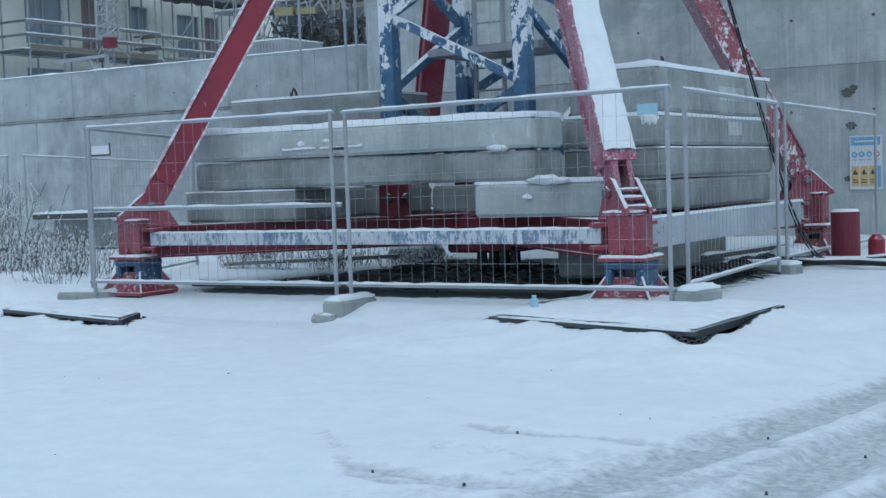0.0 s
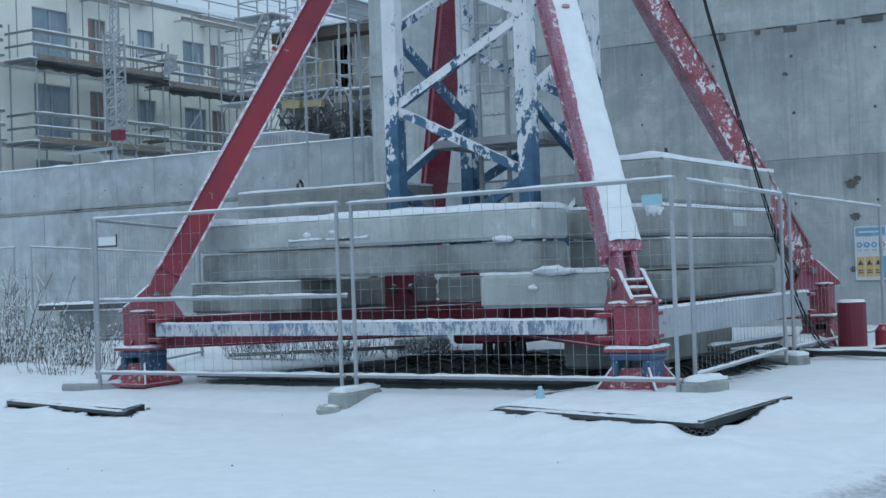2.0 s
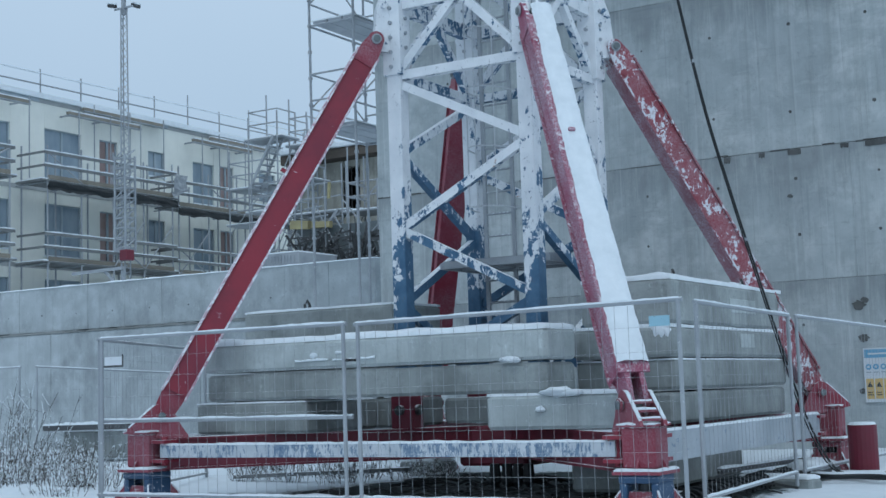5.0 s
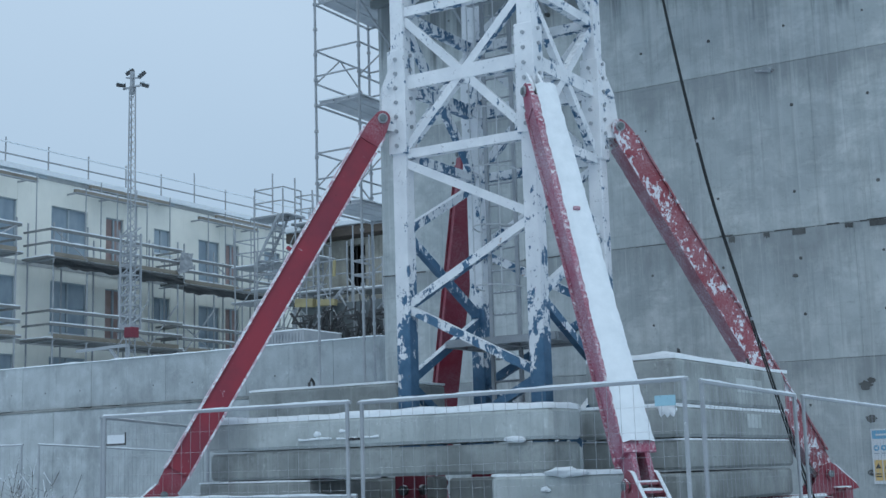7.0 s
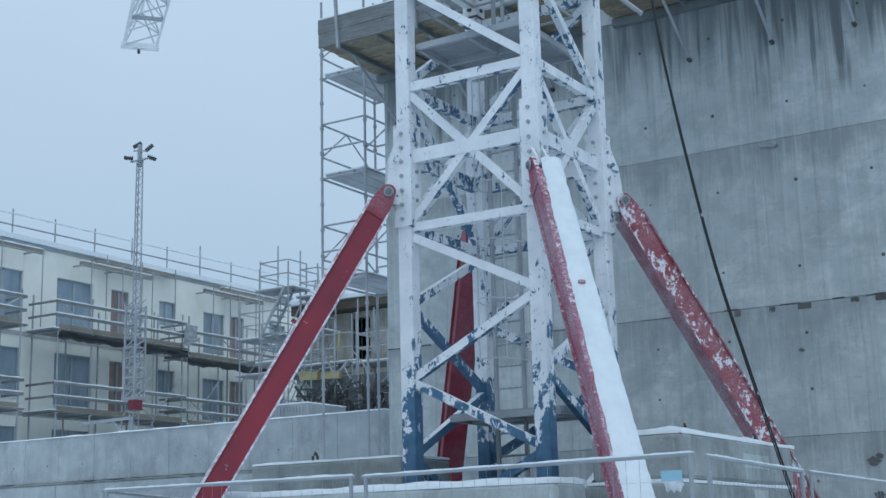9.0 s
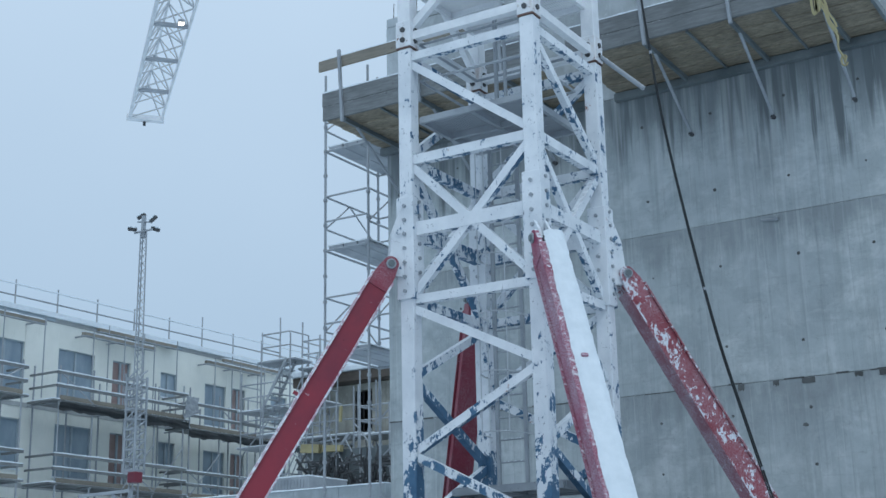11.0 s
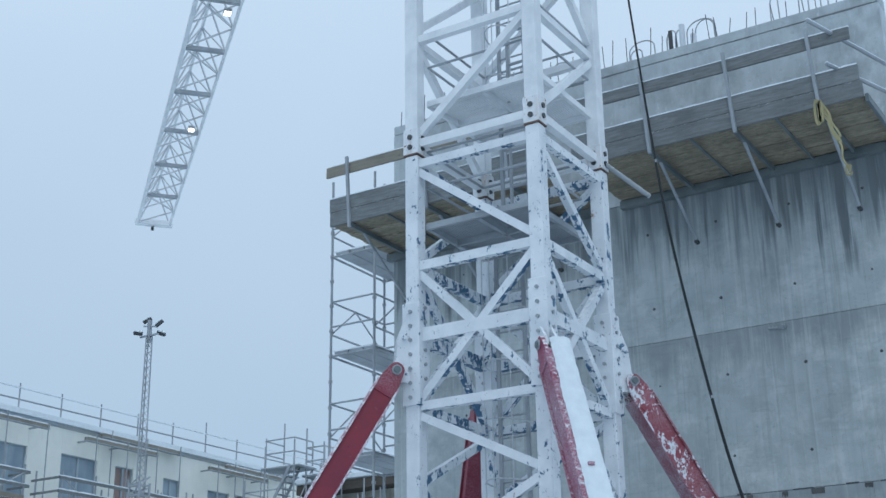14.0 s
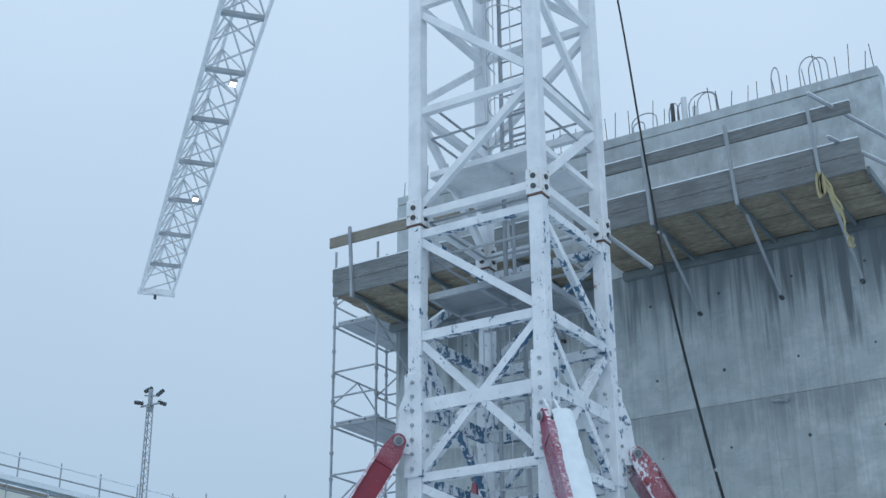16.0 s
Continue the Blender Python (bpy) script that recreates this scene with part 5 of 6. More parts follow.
# red pipe stubs, hoses, power cable
pipe = thing("pipe_stub", (3.63, 2.1, 0), "upright dull red steel pipe with a snowy rim", "pipe")
part("pipe_body", Shape().tube((3.63, 2.1, 0.0), (3.63, 2.1, 0.6), 0.17, 20), RED_DARK, pipe)
part("snow_cap", Shape().tube((3.63, 2.1, 0.6), (3.63, 2.1, 0.63), 0.165, 16, 0.14), SNOW, pipe)
solid("gas_bottle", Shape().tube((3.9, 2.5, 0.0), (3.9, 2.5, 0.24), 0.1, 14).tube((3.9, 2.5, 0.24), (3.9, 2.5, 0.31), 0.1, 14, 0.04), RED, "small red bottle standing in the snow", "bottle")
power = [(1.2, 0.4, 14.5), (1.47, 0.64, 11.76), (1.64, 0.9, 8.92), (1.79, 1.06, 7.1), (2.14, 1.27, 4.75), (2.45, 1.42, 3.3), (2.75, 1.52, 2.08), (2.97, 1.59, 1.2), (3.08, 1.63, 0.8), (3.22, 1.66, 0.42), (3.38, 1.69, 0.13), (3.56, 1.7, 0.04), (3.8, 1.6, 0.03)]


def smooth_path(pts, n=6):
    pts, out = [Vector(p) for p in pts], []
    for i in range(len(pts) - 1):
        p0, p1, p2, p3 = pts[max(i - 1, 0)], pts[i], pts[i + 1], pts[min(i + 2, len(pts) - 1)]
        for k in range(n):
            t = k / n
            out.append(0.5 * ((2 * p1) + (p2 - p0) * t + (2 * p0 - 5 * p1 + 4 * p2 - p3) * t * t + (3 * p1 - p0 - 3 * p2 + p3) * t ** 3))
    return out + [pts[-1]]


cable = solid("power_cable", Shape().path(smooth_path(power), 0.0125, 8), RUBBER, "thick black power cable hanging down to the ground", "cable")
for p in smooth_path(power)[14::9]:
    part("cable_tie", Shape().tube(p - Vector((0, 0, 0.02)), p + Vector((0, 0, 0.02)), 0.017, 8), STEEL, cable)
solid("power_cable", Shape().path(smooth_path([(x - 0.012 - 0.004 * i, y + 0.03, z) for i, (x, y, z) in enumerate(power)]), 0.009, 8), RUBBER, "second black cable running beside the power cable", "cable")
for k, pts in enumerate((((3.5, 1.7, 0.03), (4.2, 1.5, 0.03), (5.0, 2.2, 0.05), (6.0, 3.5, 0.1)), ((3.3, 1.9, 0.03), (3.9, 1.8, 0.04), (4.4, 2.6, 0.06), (5.2, 4.0, 0.12)), ((3.2, 1.4, 0.05), (3.5, 1.25, 0.05), (3.9, 1.35, 0.05), (4.6, 1.2, 0.02)))):
    hose = solid("ground_hose", Shape().path(smooth_path(pts), 0.035, 7), RUBBER, "snowy hose lying along the ground", "hose", "ground hoses")
    part("snow_line", Shape().path([q + Vector((0, 0, 0.028)) for q in smooth_path(pts)], 0.024, 5), SNOW, hose)

# safety sign on the tall wall
sg = thing("safety_sign", (3.05, WY - 0.03, 0.79), "white site safety sign with blue and orange pictogram squares", "sign")
part("board", Shape().box((2.83, WY - 0.035, 0.79), (3.29, WY - 0.02, 1.57), chamfer=0.004), SIGN_WHITE, sg)
part("header_band", Shape().box((2.85, WY - 0.041, 1.43), (3.27, WY - 0.034, 1.55)), SIGN_BLUE, sg)
part("title_bar", Shape().box((2.9, WY - 0.046, 1.475), (3.2, WY - 0.04, 1.5)), SIGN_WHITE, sg)
for i in range(4):
    x = 2.9 + i * 0.105
    d = part("round_sign", Shape().tube((x, WY - 0.034, 1.3), (x, WY - 0.041, 1.3), 0.042, 16), SIGN_BLUE if i < 3 else SIGN_RED, sg)
    part("pictogram", Shape().tube((x, WY - 0.04, 1.3), (x, WY - 0.045, 1.3), 0.018 if i < 3 else 0.03, 10), SIGN_WHITE, d)
    part("text_bar", Shape().box((x - 0.035, WY - 0.04, 1.215), (x + 0.035, WY - 0.034, 1.23)), FRAME_GREY, sg)
for i in range(3):
    x = 2.91 + i * 0.125
    d = part("warning_square", Shape().box((x - 0.055, WY - 0.041, 0.84), (x + 0.055, WY - 0.034, 1.13)), SIGN_YELLOW, sg)
    part("triangle", Shape().prism([(-0.04, -0.03), (0.04, -0.03), (0, 0.045)], (x, WY - 0.043, 1.04), (1, 0, 0), (0, 0, 1), 0.006), STEEL_DARK, d)
    part("text_bar", Shape().box((x - 0.04, WY - 0.046, 0.89), (x + 0.04, WY - 0.04, 0.905)).box((x - 0.04, WY - 0.046, 0.925), (x + 0.03, WY - 0.04, 0.94)), STEEL_DARK, d)
part("side_band", Shape().box((3.215, WY - 0.041, 0.82), (3.275, WY - 0.034, 1.13)), SIGN_BLUE, sg)

# low concrete block and rubble on the far side
slab(-11.75, -10.2, 3.9, 5.0, 0.1, 0.62, CONCRETE, 0.06, "squat concrete block in the snow by the fence", 21)
tb = solid("timber_beam", Shape().bar((-12.1, 3.8, 0.68), (-9.6, 3.75, 0.7), 0.12, 0.1), STEEL_DARK, "snow-topped beam lying across a concrete block", "beam")
part("snow_line", Shape().ridge((-12.1, 3.8, 0.73), (-9.6, 3.75, 0.75), 0.13, 0.05, 3), SNOW, tb)


# ---- dry weeds and shrubs ----
def shrub(x, y, h, n, spread, seed):
    rnd = random.Random(seed)
    twigs, rime = Shape(), Shape()
    z0 = ground_height(x, y) - 0.02
    for i in range(n):
        a, r = rnd.uniform(0, 6.28), spread * rnd.random() ** 0.6
        p = Vector((x + r * math.cos(a) * 0.5, y + r * math.sin(a) * 0.5, z0))
        lean = Vector((math.cos(a) * rnd.uniform(0, 0.45), math.sin(a) * rnd.uniform(0, 0.45), 1)).normalized()
        L = h * rnd.uniform(0.35, 1.0)
        q = p + lean * L * 0.55 + Vector((rnd.uniform(-1, 1), rnd.uniform(-1, 1), 0)) * 0.05
        e = q + (lean + Vector((rnd.uniform(-0.3, 0.3), rnd.uniform(-0.3, 0.3), -0.1))).normalized() * L * 0.5
        twigs.path([p, q, e], 0.004, 3)
        for k in range(rnd.randint(3, 6)):
            s = p.lerp(q, rnd.uniform(0.3, 1)) if rnd.random() < 0.4 else q.lerp(e, rnd.random())
            d = Vector((rnd.uniform(-1, 1), rnd.uniform(-1, 1), rnd.uniform(0.2, 1))).normalized() * L * rnd.uniform(0.12, 0.28)
            twigs.tube(s, s + d, 0.003, 3, 0.0015)
            if rnd.random() < 0.58:
                rime.tube(s + d * 0.15 + Vector((0, 0, 0.006)), s + d * 0.95 + Vector((0, 0, 0.006)), 0.0055, 4, 0.003)
            if rnd.random() < 0.3:
                rime.tube(s + d, s + d + Vector((rnd.uniform(-0.02, 0.02), 0, 0.025)), 0.011, 5, 0.005)
    t = thing("dry_shrub", (x, y, z0), "bare dead shrub of thin stalks dusted with snow", "shrub", "dry shrubs")
    part("stalk_tuft", twigs, TWIG, t)["kind"] = "stuff"
    part("rime", rime, SNOW, t, "snow caught on the twigs")["kind"] = "stuff"


rs = random.Random(4)
for i in range(30):
    t = rs.random()
    shrub(-5.2 - 7.5 * t + rs.uniform(-0.6, 1.0), -2.3 + 6.0 * t + rs.uniform(-0.7, 0.9), rs.uniform(0.2, 0.42) + 0.1 * t, 26, 0.9, i)
for i in range(8):
    t = i / 7
    shrub(-6.6 - 4.6 * t + rs.uniform(-0.4, 0.4), -1.4 + 3.6 * t, rs.uniform(0.9, 1.4) + 0.3 * t, 6, 0.5, 60 + i)
for i in range(16):
    shrub(-5.6 + i * 0.24, 0.6 + rs.uniform(-0.5, 1.4), rs.uniform(0.2, 0.36), 26, 0.7, 90 + i)
for i in range(8):
    shrub(-5.6 + i * 0.4, 4.0 + rs.uniform(-0.3, 0.7), rs.uniform(0.25, 0.45), 30, 0.7, 120 + i)

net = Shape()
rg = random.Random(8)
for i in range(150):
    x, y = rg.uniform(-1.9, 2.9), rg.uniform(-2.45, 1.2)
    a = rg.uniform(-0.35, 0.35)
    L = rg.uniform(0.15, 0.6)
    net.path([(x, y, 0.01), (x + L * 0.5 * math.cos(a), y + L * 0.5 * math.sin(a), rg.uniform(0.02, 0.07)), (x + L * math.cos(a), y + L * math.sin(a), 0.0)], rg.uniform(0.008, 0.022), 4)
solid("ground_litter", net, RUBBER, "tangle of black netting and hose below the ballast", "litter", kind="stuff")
specks = Shape()
for i in range(26):
    x, y = rg.uniform(-1, 7), rg.uniform(-10, -3.6)
    r = rg.uniform(0.005, 0.012)
    specks.tube((x, y, ground_height(x, y) - 0.01), (x, y, ground_height(x, y) + r * 0.7), r, 6, r * 0.5)
solid("grit", specks, STEEL_DARK, "dark crumbs of grit scattered over the snow", "grit", kind="stuff")

# ---- scaffold tower by the end of the tall wall ----
tower = thing("scaffold_tower", (-6.5, 6.6, 0), "galvanised tube scaffold tower with steel decks beside the wall", "scaffold")
SX, SYY = (-7.0, -6.0), (5.6, 7.4)
for x in SX:
    for y in SYY:
        post = part("standard", Shape().tube((x, y, 0), (x, y, 12.2 if y > 6 else 11.6), 0.025, 8), STEEL, tower)
        for i in range(22):
            part("rosette", Shape().tube((x, y, 0.5 + i * 0.5), (x, y, 0.55 + i * 0.5), 0.04, 8), STEEL, post)
for z in (6.1, 8.1, 10.1):
    deck = part("deck", Shape().box((SX[0] + 0.08, SYY[0], z - 0.06), (SX[0] + 0.4, SYY[1], z), chamfer=0.01).box((SX[0] + 0.42, SYY[0], z - 0.06), (SX[0] + 0.74, SYY[1], z), chamfer=0.01).box((SX[0] + 0.76, SYY[0], z - 0.06), (SX[1] - 0.02, SYY[1], z), chamfer=0.01), STEEL, tower)
    part("snow_cap", Shape().cap(SX[0] + 0.06, SX[1], SYY[0], SYY[1], z, 0.05, z, 0.12), SNOW, deck)
    for y in SYY:
        part("ledger", Shape().tube((SX[0], y, z - 0.08), (SX[1], y, z - 0.08), 0.022, 7), STEEL, tower)
        part("guard_rail", Shape().tube((SX[0], y, z + 1.0), (SX[1], y, z + 1.0), 0.02, 7).tube((SX[0], y, z + 0.5), (SX[1], y, z + 0.5), 0.02, 7), STEEL, tower)
    for x in SX:
        part("ledger", Shape().tube((x, SYY[0], z - 0.08), (x, SYY[1], z - 0.08), 0.022, 7), STEEL, tower)
        part("brace_panel", Shape().tube((x, SYY[0], z + 1.0), (x, SYY[1], z + 1.0), 0.02, 6).tube((x, SYY[0], z + 0.35), (x, SYY[1], z + 0.35), 0.02, 6).tube((x, SYY[0], z + 0.35), (x, 6.4, z + 1.0), 0.016, 6).tube((x, 6.4, z + 1.0), (x, SYY[1], z + 0.35), 0.016, 6), STEEL, tower)
    part("toe_plank", Shape().box((SX[1] + 0.1, 7.2, z + 0.7), (SX[1] + 1.2, 7.25, z + 0.85)), PLANK_TAN, tower)

# ---- mobile light mast on the terrace ----
LX, LYY = -20.0, 14.0
lm = thing("light_tower", (LX, LYY, 3.3), "tall lattice floodlight mast on the upper ground", "light mast")
for k in range(3):
    a = k * 2.094 + 0.4
    part("mast_tube", Shape().tube((LX + 0.16 * math.cos(a), LYY + 0.16 * math.sin(a), 3.3), (LX + 0.1 * math.cos(a), LYY + 0.1 * math.sin(a), 12.6), 0.02, 6), STEEL, lm)
lace = Shape()
for i in range(40):
    z = 3.5 + i * 0.228
    r0, r1 = 0.16 - 0.06 * (z - 3.3) / 9.3, 0.16 - 0.06 * (z + 0.228 - 3.3) / 9.3
    for k in range(3):
        a, b = k * 2.094 + 0.4, (k + 1) * 2.094 + 0.4
        lace.tube((LX + r0 * math.cos(a), LYY + r0 * math.sin(a), z), (LX + r1 * math.cos(b), LYY + r1 * math.sin(b), z + 0.228), 0.009, 4)
part("lacing", lace, STEEL, lm)["kind"] = "stuff"
part("lower_sleeve", Shape().box((LX - 0.2, LYY - 0.2, 5.4), (LX + 0.2, LYY + 0.2, 5.5)).bar((LX - 0.2, LYY - 0.2, 5.4), (LX - 0.2, LYY - 0.2, 8.2), 0.05).bar((LX + 0.2, LYY - 0.2, 5.4), (LX + 0.2, LYY - 0.2, 8.2), 0.05).bar((LX + 0.2, LYY + 0.2, 5.4), (LX + 0.2, LYY + 0.2, 8.2), 0.05), STEEL, lm)
rungs = Shape()
for i in range(10):
    z = 5.5 + i * 0.29
    for (ax, ay), (bx, by) in (((-0.2, -0.2), (0.2, -0.2)), ((0.2, -0.2), (0.2, 0.2)), ((-0.2, -0.2), (0.2, 0.2))):
        rungs.bar((LX + ax, LYY + ay, z), (LX + bx, LYY + by, z + 0.02), 0.035).bar((LX + ax, LYY + ay, z), (LX + bx, LYY + by, z + 0.28), 0.03)
part("sleeve_lacing", rungs, STEEL, lm)["kind"] = "stuff"
part("cross_arm", Shape().bar((LX - 0.36, LYY, 12.62), (LX + 0.36, LYY, 12.62), 0.05).bar((LX, LYY, 12.4), (LX, LYY, 13.1), 0.1).bar((LX - 0.25, LYY, 12.95), (LX + 0.3, LYY, 12.85), 0.04), STEEL, lm)
for dx, dy, dz, tl in ((-0.36, -0.1, 12.72, 10), (-0.1, 0, 13.1, -28), (0.34, 0.05, 12.95, -40), (0.2, 0.3, 12.72, 20)):
    m = pose(LX + dx, LYY + dy, dz, 25, tl, 25)
    fl = part("floodlight", Shape().box((-0.14, -0.05, -0.055), (0.14, 0.05, 0.055), m, 0.02), STEEL_DARK, lm)
    part("snow_line", Shape().box((-0.13, -0.045, 0.055), (0.13, 0.045, 0.09), m, 0.01), SNOW, fl)
part("winch_box", Shape().box((LX + 0.16, LYY - 0.42, 5.12), (LX + 0.46, LYY - 0.1, 5.42), chamfer=0.02), RED_DARK, lm, "dark red winch box")
part("drawbar", Shape().bar((LX - 1.6, LYY - 0.5, 4.85), (LX + 0.3, LYY - 0.4, 4.9), 0.12, 0.08).bar((LX - 0.4, LYY - 0.4, 4.85), (LX + 0.2, LYY - 0.3, 4.2), 0.08).bar((LX + 0.2, LYY - 0.3, 3.3), (LX + 0.2, LYY - 0.3, 4.9), 0.1), STEEL, lm)

# ---- far jib of another crane ----
jib = thing("crane_jib", (-30.8, 24.8, 22), "far white lattice crane jib against the dull sky", "crane")
J0, JD = Vector((-30.8, 24.8, 22.0)), Vector((17.5, -15.2, 0)).normalized()
JS = Vector((JD.y, -JD.x, 0))
chord = [J0 + JS * 0.63, J0 - JS * 0.7, J0 + Vector((0, 0, 1.25))]
JL = 62.0
for i, c in enumerate(chord):
    part("chord", Shape().bar(c, c + JD * JL, 0.13 if i == 0 else 0.09, 0.13), WHITE_STEEL, jib)
n = int(JL / 1.6)
lac = Shape()
for i in range(n):
    a, b = JD * (i * 1.6), JD * ((i + 1) * 1.6)
    h = (a + b) / 2
    lac.bar(chord[0] + a, chord[1] + b if i % 2 else chord[1] + a, 0.04)
    lac.bar(chord[0] + (b if i % 2 else a), chord[1] + (a if i % 2 else b), 0.045)
    for c in chord[:2]:
        lac.bar(c + a, chord[2] + h, 0.045).bar(chord[2] + h, c + b, 0.045)
    if i % 2 == 0:
        part("cross_plate", Shape().bar(chord[0] + a, chord[1] + a, 0.16, 0.12), STEEL, jib)
part("lacing", lac, STEEL_PALE, jib)["kind"] = "stuff"
part("end_beam", Shape().bar(chord[0] + JS * 0.12, chord[1] - JS * 0.12, 0.3, 0.22), WHITE_STEEL, jib)
part("end_stop", Shape().tube(J0 - JD * 0.1, J0 - JD * 0.1 - Vector((0, 0, 0.28)), 0.06, 8), STEEL_DARK, jib)
for s in (10.2, 18.8):
    p = J0 - JS * 0.35 + JD * s - Vector((0, 0, 0.12))
    lampo = part("lamp_housing", Shape().bar(p - JD * 0.14, p + JD * 0.14, 0.24, 0.1), STEEL, jib)
    part("lamp_glass", Shape().bar(p - JD * 0.12 - Vector((0, 0, 0.07)), p + JD * 0.12 - Vector((0, 0, 0.06)), 0.2, 0.02), LAMP_GLASS, lampo, "lit lamp glass")
base = J0 + JD * (JL - 1)
for sx in (-0.8, 0.8):
    for sy in (-0.8, 0.8):
        part("mast_leg", Shape().bar((base.x + sx, base.y + sy, 0), (base.x + sx, base.y + sy, 24), 0.16), WHITE_STEEL, jib)

# ---- apartment building behind, wrapped in scaffold ----
HX = -32.0
house = thing("apartment_building", (HX - 6, 28, 3.3), "cream apartment block under construction with snowy roof", "building")
UP = ((18.4, 20.2, 9.9, 11.76, "w"), (21.9, 23.8, 9.75, 11.78, "w"), (24.8, 25.8, 9.7, 11.74, "d"), (27.6, 28.6, 10.6, 11.66, "w"), (30.4, 31.8, 9.7, 11.55, "w"), (32.2, 33.15, 9.7, 11.58, "d"), (35.0, 36.2, 10.3, 11.6, "w"), (14.5, 16.0, 10.3, 11.7, "w"))
open_list = [(y0, y1, z0 - dz, z1 - dz, k) for dz in (0.0, 2.95, 5.9) for y0, y1, z0, z1, k in UP]


def facade():
    """The wall is built round its openings, storey by storey."""
    for lvl in range(3):
        z0, z1 = 3.3 + max(0, lvl) * 3.1 - (0 if lvl == 0 else 0.12), (6.28, 9.28, 12.75)[lvl]
        dz = (5.9, 2.95, 0.0)[lvl]
        ops = sorted((y0, y1, max(a - dz, z0 + 0.02), b - dz) for y0, y1, a, b, k in UP)
        y = 8.0
        for y0, y1, a, b in ops + [(40.0, 40.0, 0, 0)]:
            part("wall_panel", Shape().box((HX - 0.3, y + 0.006, z0), (HX, y0 - 0.006, z1 - 0.01)), CREAM, house)
            if y1 > y0:
                part("wall_panel", Shape().box((HX - 0.3, y0, b), (HX - 0.004, y1, z1 - 0.01)), CREAM, house)
                if a - z0 > 0.05:
                    part("wall_panel", Shape().box((HX - 0.3, y0, z0), (HX - 0.004, y1, a)), CREAM, house)
            y = y1
        part("floor_band", Shape().box((HX - 0.3, 8, z1 - 0.01), (HX + 0.03, 40, z1 + 0.16)), GREY_CLAD, house)
    part("core", Shape().box((HX - 12, 8, 3.3), (HX - 0.7, 40, 12.7)), GREY_CLAD, house)
    part("roof", Shape().box((HX - 12.2, 7.8, 12.9), (HX + 0.15, 40.2, 13.1)), SNOW, house, "flat roof under snow")
    for y0, y1, a, b, k in open_list:
        if a < 3.4:
            continue
        fr = Shape()
        for p, q in (((y0, a), (y1, a)), ((y0, b), (y1, b)), ((y0, a), (y0, b)), ((y1, a), (y1, b)), (((y0 + y1) / 2, a), ((y0 + y1) / 2, b))):
            fr.bar((HX - 0.12, *p), (HX - 0.12, *q), 0.09, 0.09, (1, 0, 0))
        if k == "w":
            w = part("window", fr, FRAME_GREY, house)
            part("pane", Shape().box((HX - 0.16, y0, a), (HX - 0.13, y1, b)), GLASS, w)
            part("sill", Shape().box((HX - 0.1, y0 - 0.05, a - 0.05), (HX + 0.08, y1 + 0.05, a)), SNOW, w)
        else:
            w = part("door", Shape().box((HX - 0.2, y0, a), (HX - 0.14, y1, b), chamfer=0.01), DOOR_BROWN, house)
            part("door_frame", fr, FRAME_GREY, w)


facade()
rnd = random.Random(11)
# awning boards along the eaves
for y0, y1, z, x in ((22.4, 26.4, 12.3, -31.2), (23.6, 28.2, 12.7, -31.6), (29.6, 33.6, 12.25, -31.2), (31.2, 35.4, 12.6, -31.6), (16.0, 20.5, 12.4, -31.2)):
    aw = solid("eaves_board", Shape().box((x - 0.16, y0, z), (x, y1, z + 0.13), chamfer=0.02), PLANK_TAN, "brown scaffold canopy board topped with snow", "board", "eaves boards")
    part("snow_cap", Shape().cap(x - 0.16, x, y0, y1, z + 0.13, 0.06, y0, 0.2), SNOW, aw)
    part("lower_flange", Shape().box((x - 0.17, y0, z - 0.04), (x + 0.02, y1, z - 0.004)), STEEL, aw)
    for yy in (y0 + 0.3, (y0 + y1) / 2, y1 - 0.3):
        part("hanger", Shape().tube((x + 0.03, yy + 0.2, z - 2.85), (x + 0.03, yy + 0.2, z + 0.3), 0.024, 6), STEEL, aw)
        part("arm", Shape().bar((HX - 0.1, yy, z + 0.03), (x - 0.05, yy, z + 0.03), 0.06), STEEL, aw)
for y0, y1, z in ((14.0, 18.6, 12.95), (18.7, 21.6, 12.86), (27.3, 28.8, 12.92), (33.4, 35.2, 12.9)):
    part("parapet", Shape().box((HX - 0.35, y0, 12.76), (HX + 0.07, y1, z + 0.1), chamfer=0.02), FRAME_GREY, house)
    part("snow_cap", Shape().cap(HX - 0.36, HX + 0.08, y0, y1, z + 0.1, 0.09, y0, 0.15), SNOW, house)
railing = thing("roof_railing", (HX, 24, 13.1), "snowy tube guard rail along the roof edge", "railing")
for z in (13.55, 14.0):
    part("rail", Shape().tube((HX + 0.1, 8, z - 0.2), (HX + 0.1, 40, z), 0.035, 6), SNOW if z > 13.8 else STEEL, railing)
y = 9.0
while y < 40:
    part("post", Shape().tube((HX + 0.1, y, 13.0), (HX + 0.1, y, 14.0 + (0.45 if rnd.random() < 0.12 else 0.05)), 0.03, 6), STEEL, railing)
    y += 2.1


